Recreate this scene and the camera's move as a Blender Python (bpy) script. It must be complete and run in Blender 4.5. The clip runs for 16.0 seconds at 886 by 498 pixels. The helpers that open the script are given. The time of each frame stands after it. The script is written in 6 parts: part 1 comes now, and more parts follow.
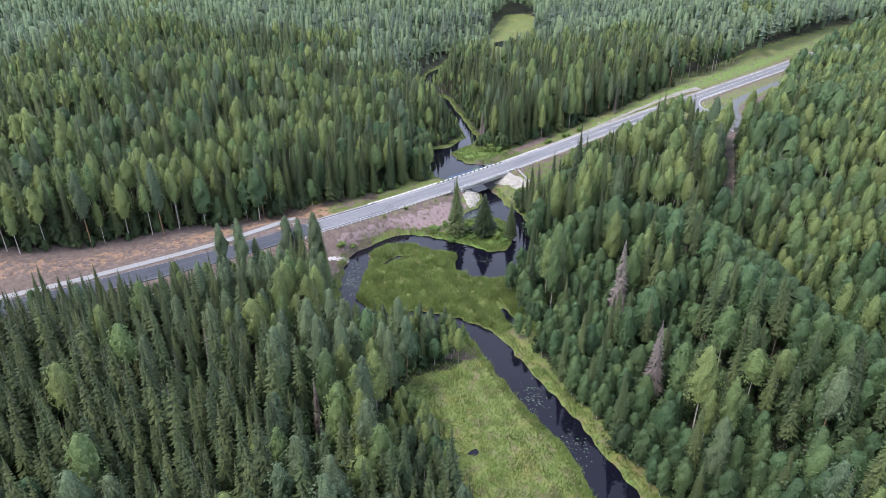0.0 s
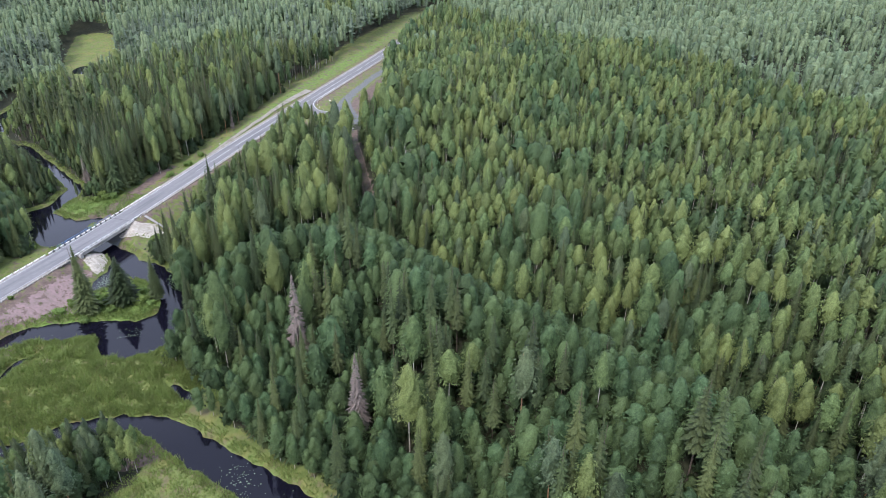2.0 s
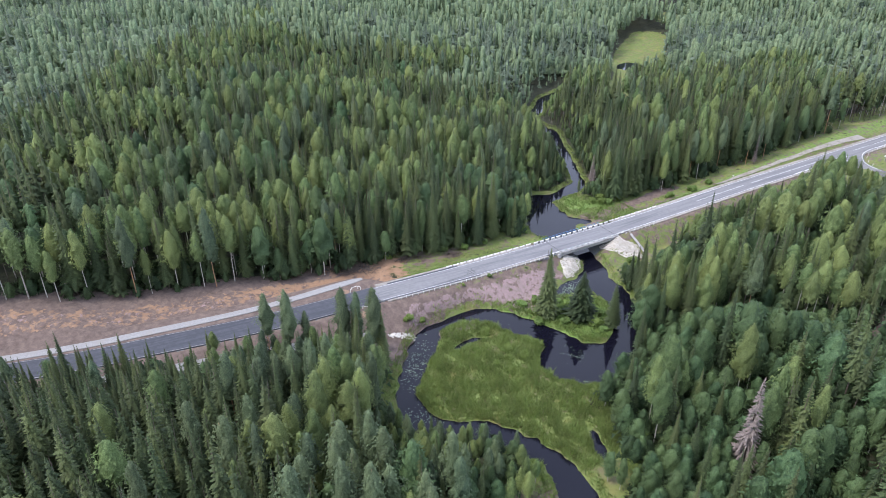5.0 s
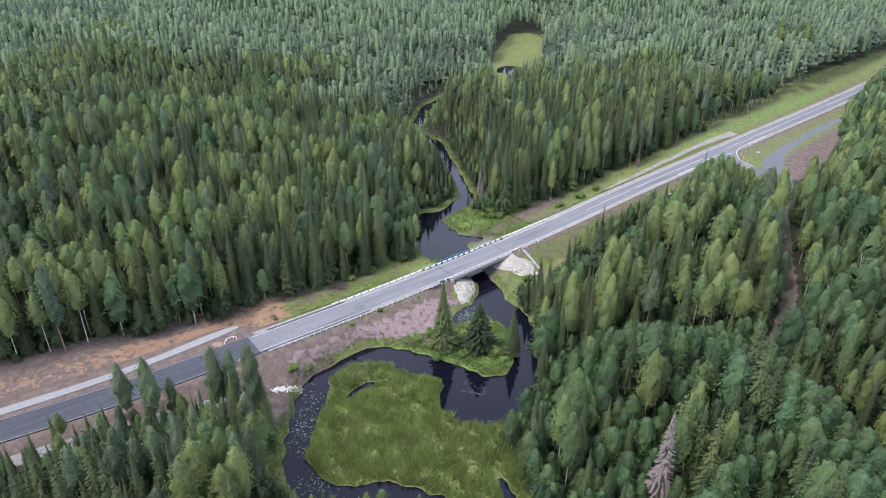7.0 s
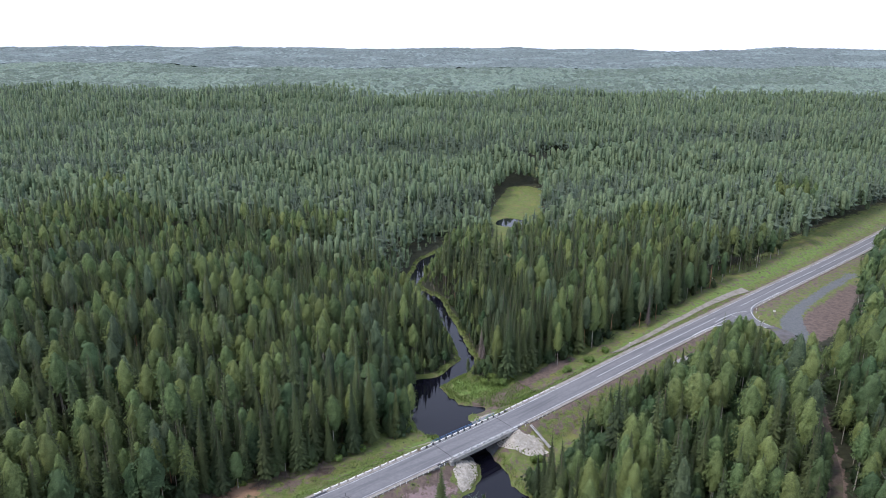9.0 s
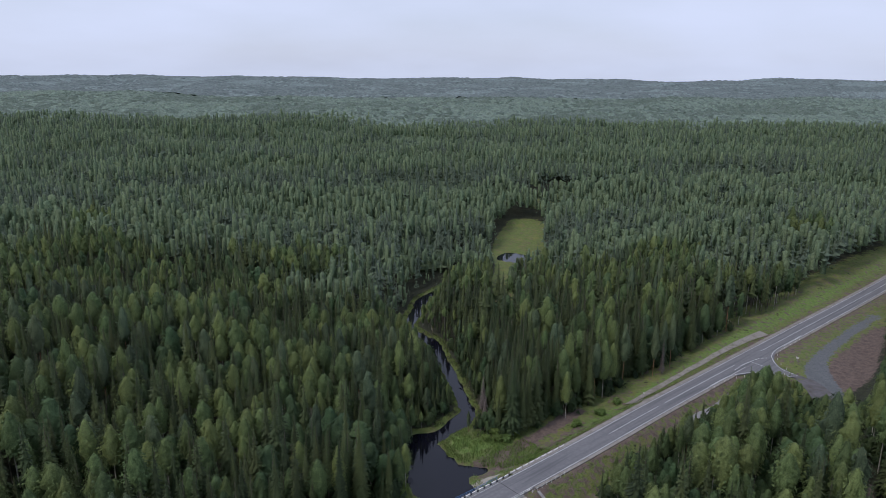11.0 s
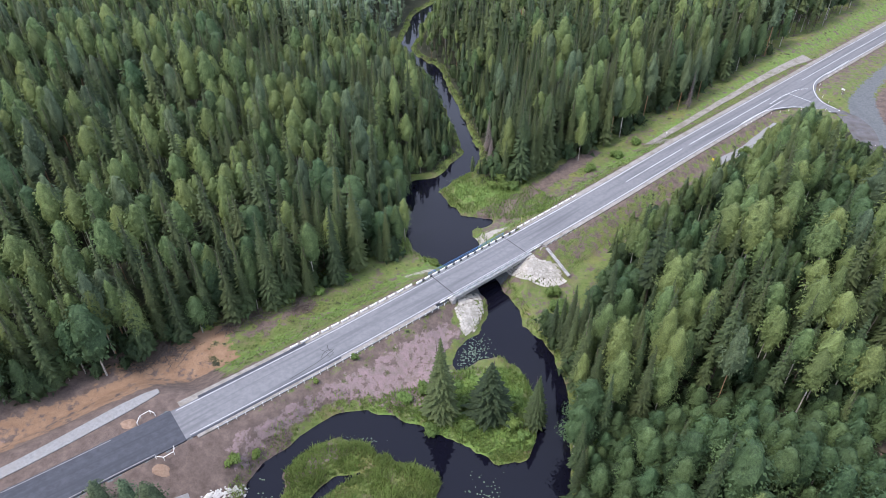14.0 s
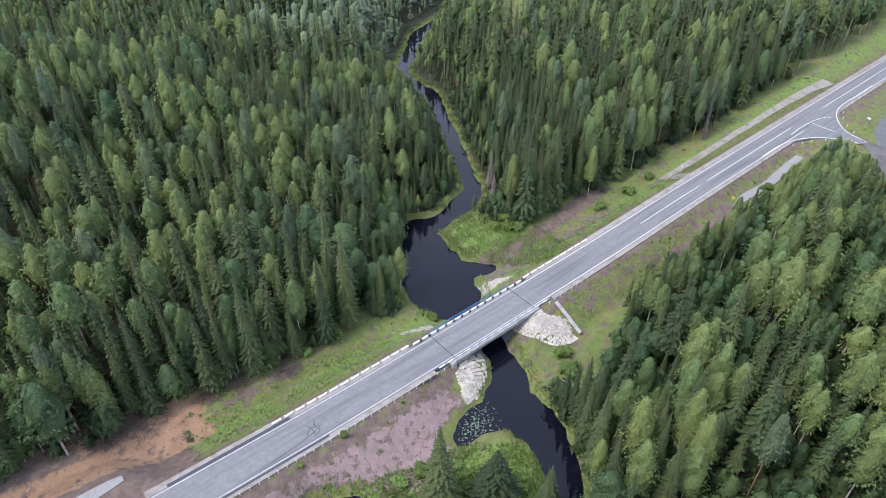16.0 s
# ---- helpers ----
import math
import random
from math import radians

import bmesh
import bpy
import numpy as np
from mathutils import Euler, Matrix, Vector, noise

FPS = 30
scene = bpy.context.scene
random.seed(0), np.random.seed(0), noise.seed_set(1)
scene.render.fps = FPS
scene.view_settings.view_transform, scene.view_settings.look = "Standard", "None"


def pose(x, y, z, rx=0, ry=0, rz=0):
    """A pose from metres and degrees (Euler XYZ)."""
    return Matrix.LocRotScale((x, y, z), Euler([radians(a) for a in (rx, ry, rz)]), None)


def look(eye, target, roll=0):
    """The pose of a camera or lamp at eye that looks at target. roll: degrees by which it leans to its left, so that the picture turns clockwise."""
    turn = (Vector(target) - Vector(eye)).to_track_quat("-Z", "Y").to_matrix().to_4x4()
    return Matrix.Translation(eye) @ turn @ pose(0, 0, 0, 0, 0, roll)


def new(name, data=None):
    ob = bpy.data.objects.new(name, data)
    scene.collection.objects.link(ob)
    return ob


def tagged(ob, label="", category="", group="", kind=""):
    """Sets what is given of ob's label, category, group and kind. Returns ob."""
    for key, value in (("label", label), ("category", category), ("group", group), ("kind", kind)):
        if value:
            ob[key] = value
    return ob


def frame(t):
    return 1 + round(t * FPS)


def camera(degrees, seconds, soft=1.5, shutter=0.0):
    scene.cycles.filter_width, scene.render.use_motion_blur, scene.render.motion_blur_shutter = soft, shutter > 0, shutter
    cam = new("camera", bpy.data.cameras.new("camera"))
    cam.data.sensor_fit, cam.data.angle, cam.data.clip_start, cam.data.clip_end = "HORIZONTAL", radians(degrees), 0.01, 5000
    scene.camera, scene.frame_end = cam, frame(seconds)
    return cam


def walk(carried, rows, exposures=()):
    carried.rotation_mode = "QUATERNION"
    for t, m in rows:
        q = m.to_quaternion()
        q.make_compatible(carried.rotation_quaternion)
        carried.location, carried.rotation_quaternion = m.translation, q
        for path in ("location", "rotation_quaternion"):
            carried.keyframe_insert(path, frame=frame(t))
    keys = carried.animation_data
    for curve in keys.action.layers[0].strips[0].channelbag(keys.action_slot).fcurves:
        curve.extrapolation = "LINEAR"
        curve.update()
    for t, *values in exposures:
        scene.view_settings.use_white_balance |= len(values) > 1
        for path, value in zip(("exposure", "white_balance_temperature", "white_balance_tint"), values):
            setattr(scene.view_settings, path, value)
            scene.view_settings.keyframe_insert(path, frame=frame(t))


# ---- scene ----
cam = camera(65.16, 16.0, soft=0.7)
PATH = [
    (0.00, 0.00, 0.00, 120.49, -0.00, -28.66, -0.12),
    (0.50, 0.48, 4.87, 120.84, 0.12, -28.70, -0.20),
    (0.60, 0.58, 5.84, 120.91, -0.15, -28.69, -0.09),
    (0.80, 0.77, 7.79, 121.05, -6.38, -28.66, 0.12),
    (1.00, 0.97, 9.72, 121.19, -15.98, -28.64, 0.33),
    (1.30, 1.27, 12.60, 121.40, -29.76, -28.67, 0.15),
    (1.50, 1.47, 14.50, 121.53, -32.23, -28.68, 0.03),
    (2.00, 1.99, 19.19, 121.86, -32.29, -28.68, 0.11),
    (2.10, 2.10, 20.11, 121.93, -31.82, -28.69, 0.04),
    (2.20, 2.20, 21.03, 121.99, -27.87, -28.70, -0.03),
    (2.30, 2.31, 21.95, 122.05, -22.90, -28.71, -0.10),
    (2.40, 2.42, 22.86, 122.12, -18.90, -28.72, -0.17),
    (2.50, 2.53, 23.77, 122.18, -16.97, -28.73, -0.24),
    (3.00, 3.07, 28.27, 122.48, -16.52, -28.73, -0.03),
    (3.50, 3.59, 32.75, 122.75, -16.74, -28.72, 0.11),
    (3.90, 3.99, 36.35, 122.95, -9.01, -28.73, -0.23),
    (4.00, 4.08, 37.26, 123.00, -4.03, -28.73, -0.31),
    (4.10, 4.17, 38.17, 123.04, 1.00, -28.71, -0.34),
    (4.20, 4.26, 39.08, 123.09, 5.64, -28.70, -0.37),
    (4.35, 4.35, 40.49, 123.13, 8.90, -28.70, -0.33),
    (4.50, 4.44, 41.91, 123.18, 9.95, -28.70, -0.30),
    (4.70, 4.57, 43.79, 123.24, 10.06, -28.70, -0.25),
    (6.30, 5.58, 58.89, 123.72, 10.06, -28.70, 0.13),
    (6.50, 5.66, 60.85, 123.75, 10.06, -28.71, 0.11),
    (6.60, 5.70, 61.84, 123.76, 9.07, -28.70, 0.12),
    (6.90, 5.80, 64.81, 123.80, 0.80, -28.67, 0.17),
    (7.00, 5.84, 65.81, 123.81, 0.36, -28.66, 0.19),
    (7.50, 5.98, 70.82, 123.85, 0.36, -28.67, 0.18),
    (8.00, 6.08, 75.86, 123.86, 0.34, -28.67, 0.18),
    (8.20, 6.11, 77.88, 123.85, 0.35, -28.20, 0.14),
    (8.50, 6.16, 80.91, 123.84, 0.37, -24.05, 0.08),
    (9.00, 6.22, 85.95, 123.79, 0.36, -16.94, 0.13),
    (9.20, 6.23, 87.96, 123.77, 0.38, -15.45, 0.15),
    (9.40, 6.24, 89.95, 123.72, 0.37, -14.95, 0.17),
    (9.70, 6.24, 92.95, 123.66, 0.37, -14.80, 0.19),
    (11.00, 6.26, 105.91, 123.37, 0.31, -14.65, 0.30),
    (11.15, 6.26, 107.40, 123.34, 0.30, -14.90, 0.31),
    (11.30, 6.26, 108.90, 123.30, 0.30, -15.40, 0.33),
    (11.50, 6.25, 110.90, 123.25, 0.31, -17.37, 0.29),
    (11.90, 6.23, 114.93, 123.15, 0.18, -23.09, 0.23),
    (12.00, 6.22, 115.94, 123.12, 0.32, -24.52, 0.21),
    (12.30, 6.20, 118.98, 123.05, 0.34, -28.90, 0.14),
    (12.50, 6.18, 121.00, 123.00, 0.36, -31.89, 0.10),
    (12.70, 6.16, 123.03, 122.96, 0.36, -34.40, 0.06),
    (13.00, 6.14, 126.08, 122.89, 0.39, -38.18, -0.01),
    (13.15, 6.12, 127.60, 122.85, 0.39, -38.90, -0.03),
    (13.50, 6.09, 131.16, 122.78, 0.39, -38.99, -0.09),
    (14.00, 6.04, 136.23, 122.68, 0.34, -38.96, -0.04),
    (14.50, 6.00, 141.28, 122.60, 0.34, -38.89, -0.10),
    (15.00, 5.96, 146.33, 122.53, 0.31, -38.84, -0.10),
    (15.50, 5.92, 151.36, 122.46, 0.29, -38.79, -0.11),
    (16.00, 5.89, 156.38, 122.39, 0.25, -38.71, -0.07),
]
EXPOSURES = [(0.0, 0.98, 6400, 16), (0.6, 0.95, 6400, 16), (1.3, 0.86, 6400, 16), (3.4, 0.86, 6400, 16), (4.2, 0.93, 6400, 16), (6.4, 0.94, 6400, 16), (7.3, 0.86, 6400, 16), (8.1, 0.86, 6400, 16), (8.6, 0.75, 6400, 16), (9.0, 0.35, 6400, 16), (9.3, 0.1, 6400, 16), (11.3, -0.55, 6400, 16), (11.6, -0.4, 6400, 16), (11.95, 0.12, 6400, 16), (12.4, 0.5, 6400, 16), (12.9, 0.75, 6400, 16), (13.3, 0.8, 6400, 16), (16.0, 0.8, 6400, 16)]
walk(cam, [(t, pose(x, y, z, 90 + pitch, 0, yaw) @ pose(0, 0, 0, 0, 0, roll)) for t, x, y, z, yaw, pitch, roll in PATH], EXPOSURES)

# ---- sky and sun: a bright, mostly clouded day ----
world = bpy.data.worlds.new("world")
scene.world = world
world.use_nodes = True
wn, wl = world.node_tree.nodes, world.node_tree.links
sky = wn.new("ShaderNodeTexSky")
sky.sky_type, sky.sun_disc = "NISHITA", False
sky.sun_elevation, sky.sun_rotation = radians(56), radians(238)
cloud_map = wn.new("ShaderNodeTexCoord")
cloud_scale = wn.new("ShaderNodeMapping")
cloud_scale.inputs["Scale"].default_value = (1.0, 1.0, 4.0)
cloud = wn.new("ShaderNodeTexNoise")
cloud.inputs["Scale"].default_value, cloud.inputs["Detail"].default_value = 2.2, 5.0
cover = wn.new("ShaderNodeMapRange")
cover.inputs["From Min"].default_value, cover.inputs["From Max"].default_value = 0.3, 0.62
cover.inputs["To Min"].default_value, cover.inputs["To Max"].default_value = 0.7, 1.0
veil = wn.new("ShaderNodeMix")
veil.data_type = "RGBA"
veil.inputs["B"].default_value = (7.6, 8.7, 10.9, 1)
wl.new(cloud_map.outputs["Generated"], cloud_scale.inputs["Vector"])
wl.new(cloud_scale.outputs["Vector"], cloud.inputs["Vector"])
wl.new(cloud.outputs["Fac"], cover.inputs["Value"])
split = wn.new("ShaderNodeSeparateXYZ")
rise = wn.new("ShaderNodeMapRange")  # the clouds thin out overhead
rise.inputs["From Min"].default_value, rise.inputs["From Max"].default_value = 0.08, 0.8
rise.inputs["To Min"].default_value, rise.inputs["To Max"].default_value = 1.0, 0.55
thin = wn.new("ShaderNodeMath")
thin.operation = "MULTIPLY"
wl.new(cloud_map.outputs["Generated"], split.inputs[0])
wl.new(split.outputs["Z"], rise.inputs["Value"])
wl.new(cover.outputs["Result"], thin.inputs[0])
wl.new(rise.outputs["Result"], thin.inputs[1])
wl.new(thin.outputs[0], veil.inputs["Factor"])
wl.new(sky.outputs["Color"], veil.inputs["A"])
glow = wn.new("ShaderNodeMapRange")  # brighter overhead than at the horizon, as under thin cloud
glow.inputs["From Min"].default_value, glow.inputs["From Max"].default_value = 0.0, 0.9
glow.inputs["To Min"].default_value, glow.inputs["To Max"].default_value = 0.122, 0.15
wl.new(split.outputs["Z"], glow.inputs["Value"])
wl.new(veil.outputs["Result"], wn["Background"].inputs["Color"])
wl.new(glow.outputs["Result"], wn["Background"].inputs["Strength"])

sun = new("sun", bpy.data.lights.new("sun", "SUN"))
sun.data.energy, sun.data.angle, sun.data.color = 2.0, radians(14), (1.0, 0.95, 0.88)
sun.matrix_world = look((-95, -60, 170), (0, 0, 0))

# ---- materials ----
def links_of(name):
    m = bpy.data.materials.new(name)
    m.use_nodes = True
    return m, m.node_tree.nodes, m.node_tree.links


def blend(nt, fac, a, b):
    """A colour mix; fac, a and b are sockets or values."""
    n = nt.nodes.new("ShaderNodeMix")
    n.data_type = "RGBA"
    for key, v in (("Factor", fac), ("A", a), ("B", b)):
        if isinstance(v, bpy.types.NodeSocket):
            nt.links.new(v, n.inputs[key])
        elif key == "Factor":
            n.inputs[0].default_value = v
        else:
            n.inputs[key].default_value = (*v, 1)
    return n.outputs["Result"]


def grain(nt, scale, detail=4.0, rough=0.6, lo=0.35, hi=0.65, stretch=None, streak=None):
    """Noise in metres, stretched to 0..1 between lo and hi."""
    geo = nt.nodes.new("ShaderNodeNewGeometry")
    src = geo.outputs["Position"]
    if stretch:
        mp = nt.nodes.new("ShaderNodeMapping")
        mp.inputs["Scale"].default_value = stretch
        nt.links.new(src, mp.inputs["Vector"])
        src = mp.outputs["Vector"]
    if streak is not None:  # drawn out along a road of that heading
        mp = nt.nodes.new("ShaderNodeMapping")
        mp.vector_type = "TEXTURE"
        mp.inputs["Rotation"].default_value, mp.inputs["Scale"].default_value = (0, 0, streak), (26, 1, 1)
        nt.links.new(src, mp.inputs["Vector"])
        src = mp.outputs["Vector"]
    n = nt.nodes.new("ShaderNodeTexNoise")
    n.inputs["Scale"].default_value, n.inputs["Detail"].default_value, n.inputs["Roughness"].default_value = 1 / scale, detail, rough
    nt.links.new(src, n.inputs["Vector"])
    r = nt.nodes.new("ShaderNodeMapRange")
    r.inputs["From Min"].default_value, r.inputs["From Max"].default_value = lo, hi
    nt.links.new(n.outputs["Fac"], r.inputs["Value"])
    return r.outputs["Result"]


def attribute(nt, name):
    n = nt.nodes.new("ShaderNodeAttribute")
    n.attribute_name = name
    return n.outputs["Fac"]


def arith(nt, op, a, b, clamp=False):
    n = nt.nodes.new("ShaderNodeMath")
    n.operation, n.use_clamp = op, clamp
    for i, v in enumerate((a, b)):
        if isinstance(v, bpy.types.NodeSocket):
            nt.links.new(v, n.inputs[i])
        else:
            n.inputs[i].default_value = v
    return n.outputs[0]


def bump(nt, height, strength, distance):
    n = nt.nodes.new("ShaderNodeBump")
    n.inputs["Strength"].default_value, n.inputs["Distance"].default_value = strength, distance
    nt.links.new(height, n.inputs["Height"])
    return n.outputs["Normal"]


def surface(name, a, b, size, rough=0.8, metal=0.0, relief=0.02, fine=None, c=None, csize=5.0, each=0.0, streak=None):
    """Two colours mottled at size, a third in large patches, fine grain as relief; each: how far single objects differ."""
    m, n, l = links_of(name)
    nt, p = m.node_tree, n["Principled BSDF"]
    col = blend(nt, grain(nt, size), a, b)
    if c:
        col = blend(nt, grain(nt, csize, 3, 0.5, 0.45, 0.7, None, streak), col, c)
    if each:
        info = n.new("ShaderNodeObjectInfo")
        hsv = n.new("ShaderNodeHueSaturation")
        l.new(col, hsv.inputs["Color"])
        l.new(arith(nt, "ADD", arith(nt, "MULTIPLY", info.outputs["Random"], 2 * each), 1 - each), hsv.inputs["Value"])
        col = hsv.outputs["Color"]
    l.new(col, p.inputs["Base Color"])
    p.inputs["Roughness"].default_value, p.inputs["Metallic"].default_value = rough, metal
    if relief:
        l.new(bump(nt, grain(nt, fine or size / 4), 0.6, relief), p.inputs["Normal"])
    return m


def foliage(name, dark, light, warm, clump=0.7, through_light=0.3, leaf_size=0.30, vary=0.7):
    """Leaves: a tone a tree, mottled by clumps and single sprays, with dark leaf gaps painted in."""
    m, n, l = links_of(name)
    nt, p = m.node_tree, n["Principled BSDF"]
    info, geo = n.new("ShaderNodeObjectInfo"), n.new("ShaderNodeNewGeometry")
    tone = arith(nt, "FRACT", arith(nt, "ADD", attribute(nt, "tone"), info.outputs["Random"]), 0)
    hue = arith(nt, "FRACT", arith(nt, "MULTIPLY", tone, 7.31), 0)
    spray = arith(nt, "MULTIPLY", geo.outputs["Random Per Island"], 0.24)
    mottle = arith(nt, "ADD", spray, arith(nt, "MULTIPLY", grain(nt, clump, 3, 0.6, 0.3, 0.7), 0.76))
    col = blend(nt, mottle, dark, light)
    col = blend(nt, arith(nt, "MULTIPLY", hue, 0.55), col, warm)
    hsv = n.new("ShaderNodeHueSaturation")
    l.new(col, hsv.inputs["Color"])
    # fine noise scales the colour's value, painting shaded gaps between leaves
    leaf = grain(nt, leaf_size, 3, 0.7, 0.36, 0.64)
    l.new(arith(nt, "MULTIPLY", arith(nt, "ADD", arith(nt, "MULTIPLY", tone, vary * 0.72), 1.02 - vary * 0.36), arith(nt, "ADD", arith(nt, "MULTIPLY", leaf, vary), 1.05 - vary / 2)), hsv.inputs["Value"])
    col = hsv.outputs["Color"]
    l.new(col, p.inputs["Base Color"])
    l.new(bump(nt, leaf, 0.5, leaf_size * 0.5), p.inputs["Normal"])
    p.inputs["Roughness"].default_value = 0.62
    p.inputs["Specular IOR Level"].default_value = 0.25
    t = n.new("ShaderNodeBsdfTranslucent")
    l.new(col, t.inputs["Color"])
    mix = n.new("ShaderNodeMixShader")
    mix.inputs[0].default_value = through_light
    l.new(p.outputs[0], mix.inputs[1])
    l.new(t.outputs[0], mix.inputs[2])
    l.new(mix.outputs[0], n["Material Output"].inputs["Surface"])
    return m


SPRUCE = foliage("spruce_needles", (0.012, 0.026, 0.011), (0.058, 0.087, 0.033), (0.090, 0.107, 0.035), 0.5, 0.12)
PINE = foliage("pine_needles", (0.028, 0.052, 0.030), (0.094, 0.134, 0.070), (0.110, 0.136, 0.060), 0.6, 0.15)
BIRCH = foliage("birch_leaves", (0.036, 0.070, 0.026), (0.130, 0.194, 0.072), (0.196, 0.220, 0.066), 0.9, 0.2)
ASPEN = foliage("aspen_leaves", (0.023, 0.054, 0.024), (0.076, 0.132, 0.056), (0.100, 0.138, 0.048), 0.9, 0.2)
# dark green, darkened below the aspen leaves to paint shade between the trees
SHADED_THICKET = foliage("shaded_thicket_leaves", (0.014, 0.032, 0.014), (0.048, 0.084, 0.034), (0.060, 0.084, 0.028), 0.9, 0.2)
# distance haze put into these leaf colours: paler, bluer, with less contrast
HAZED_SPRUCE = foliage("hazed_spruce_needles", (0.056, 0.086, 0.062), (0.116, 0.160, 0.110), (0.140, 0.174, 0.106), 1.5, 0.2, 1.2, 0.50)
HAZED_LEAF = foliage("hazed_leaves", (0.096, 0.150, 0.090), (0.172, 0.240, 0.132), (0.200, 0.250, 0.124), 2.0, 0.3, 1.2, 0.50)
# bluish grey base colour paints the haze over the last woods
HAZED_HORIZON = foliage("hazed_horizon_canopy", (0.104, 0.138, 0.132), (0.165, 0.205, 0.196), (0.160, 0.200, 0.180), 60.0, 0.0, 9.0)
DEAD = foliage("dead_needles", (0.105, 0.086, 0.078), (0.180, 0.150, 0.135), (0.155, 0.125, 0.108), 0.6, 0.0)
REED = foliage("reed_blades", (0.100, 0.160, 0.034), (0.190, 0.260, 0.075), (0.215, 0.250, 0.085), 1.6, 0.5)
BUSH = foliage("bush_leaves", (0.085, 0.150, 0.040), (0.170, 0.250, 0.075), (0.190, 0.240, 0.055), 0.5, 0.4)
# haze is in this base colour too, weaker than at the horizon
HAZED_WOOD = foliage("hazed_canopy", (0.078, 0.116, 0.092), (0.142, 0.192, 0.150), (0.150, 0.190, 0.136), 25.0, 0.0, 5.0)
BARK = surface("dark_bark", (0.06, 0.045, 0.035), (0.14, 0.11, 0.09), 0.3, 0.9, 0, 0.03)
PALE_BARK = surface("pale_bark", (0.50, 0.47, 0.42), (0.22, 0.20, 0.17), 0.5, 0.8, 0, 0.02)
PINE_BARK = surface("pine_bark", (0.36, 0.19, 0.09), (0.20, 0.13, 0.09), 0.8, 0.85, 0, 0.03)
ASPHALT = surface("worn_asphalt", (0.150, 0.150, 0.156), (0.188, 0.188, 0.193), 1.0, 0.75, 0, 0.004, 0.03, (0.112, 0.113, 0.120), 1.1, streak=0.708)
FRESH_ASPHALT = surface("fresh_asphalt", (0.042, 0.045, 0.056), (0.062, 0.066, 0.079), 1.2, 0.75, 0, 0.004, 0.03, (0.036, 0.040, 0.050), 1.1, streak=0.62)
FADED_PAINT = surface("faded_road_paint", (0.56, 0.56, 0.56), (0.34, 0.345, 0.35), 0.5, 0.75, 0, 0)
DIM_PAINT = surface("dusty_road_paint", (0.30, 0.29, 0.285), (0.19, 0.185, 0.185), 0.6, 0.8, 0, 0)
LINE_PAINT = surface("road_paint", (0.72, 0.72, 0.70), (0.50, 0.51, 0.51), 0.35, 0.7, 0, 0)
WHITE_PAINT = surface("white_paint", (0.80, 0.79, 0.76), (0.62, 0.60, 0.56), 0.6, 0.6, 0, 0.003)
BLACK_PAINT = surface("black_paint", (0.03, 0.03, 0.034), (0.06, 0.06, 0.065), 0.5, 0.6, 0, 0.003)
BLUE_PAINT = surface("blue_paint", (0.04, 0.13, 0.30), (0.07, 0.18, 0.36), 0.4, 0.5, 0, 0)
YELLOW_PAINT = surface("yellow_paint", (0.75, 0.60, 0.05), (0.62, 0.48, 0.06), 0.3, 0.5, 0, 0)
STEEL = surface("galvanised_steel", (0.42, 0.44, 0.46), (0.55, 0.56, 0.57), 0.4, 0.45, 0.8, 0.002)
CONCRETE = surface("concrete", (0.33, 0.32, 0.31), (0.45, 0.44, 0.42), 0.6, 0.85, 0, 0.01, 0.08, (0.24, 0.23, 0.22), 2.0)
SLAB = surface("pale_stone_slab", (0.42, 0.39, 0.34), (0.54, 0.50, 0.44), 0.5, 0.85, 0, 0.02, 0.06, (0.32, 0.30, 0.25), 1.6, 0.15)
GRAVEL = surface("pale_gravel", (0.285, 0.283, 0.278), (0.215, 0.213, 0.21), 0.5, 0.9, 0, 0.04, 0.08, (0.25, 0.238, 0.225), 3.0)
JOINT = surface("joint_rubber", (0.035, 0.035, 0.038), (0.06, 0.06, 0.06), 0.3, 0.8, 0, 0.003)
TRACK_GRAVEL = surface("track_gravel", (0.235, 0.218, 0.196), (0.330, 0.305, 0.275), 0.6, 0.9, 0, 0.04, 0.08, (0.19, 0.17, 0.135), 2.0)
DIRT_ROAD = surface("packed_dirt", (0.105, 0.100, 0.106), (0.160, 0.150, 0.155), 1.5, 0.9, 0, 0.04, 0.2, (0.085, 0.075, 0.066), 3.0)
WET_TRACK = surface("muddy_track", (0.055, 0.042, 0.034), (0.110, 0.086, 0.070), 1.2, 0.85, 0, 0.05, 0.2, (0.075, 0.080, 0.040), 2.5)
SAND = surface("sand_heap", (0.22, 0.140, 0.095), (0.30, 0.205, 0.145), 0.5, 0.9, 0, 0.04)
LILY = surface("lily_pad", (0.065, 0.105, 0.055), (0.13, 0.17, 0.115), 0.5, 0.4, 0, 0.0)
ROCK = surface("white_rubble", (0.62, 0.59, 0.55), (0.46, 0.44, 0.41), 0.5, 0.9, 0, 0.05)

WATER, wtn, wtl = links_of("sky_tinted_peat_water")
wp = wtn["Principled BSDF"]
# near-black base with blue added, a little sky reflection put into the colour
wp.inputs["Base Color"].default_value = (0.005, 0.005, 0.010, 1)
wp.inputs["Roughness"].default_value, wp.inputs["IOR"].default_value = 0.03, 1.33
wtl.new(bump(WATER.node_tree, grain(WATER.node_tree, 1.1, 2), 0.05, 0.02), wp.inputs["Normal"])

# the ground: forest floor, with grass, soil, sand, gravel and pink crushed stone where they lie
GROUND, gn, gl = links_of("ground")
nt = GROUND.node_tree
gp = gn["Principled BSDF"]
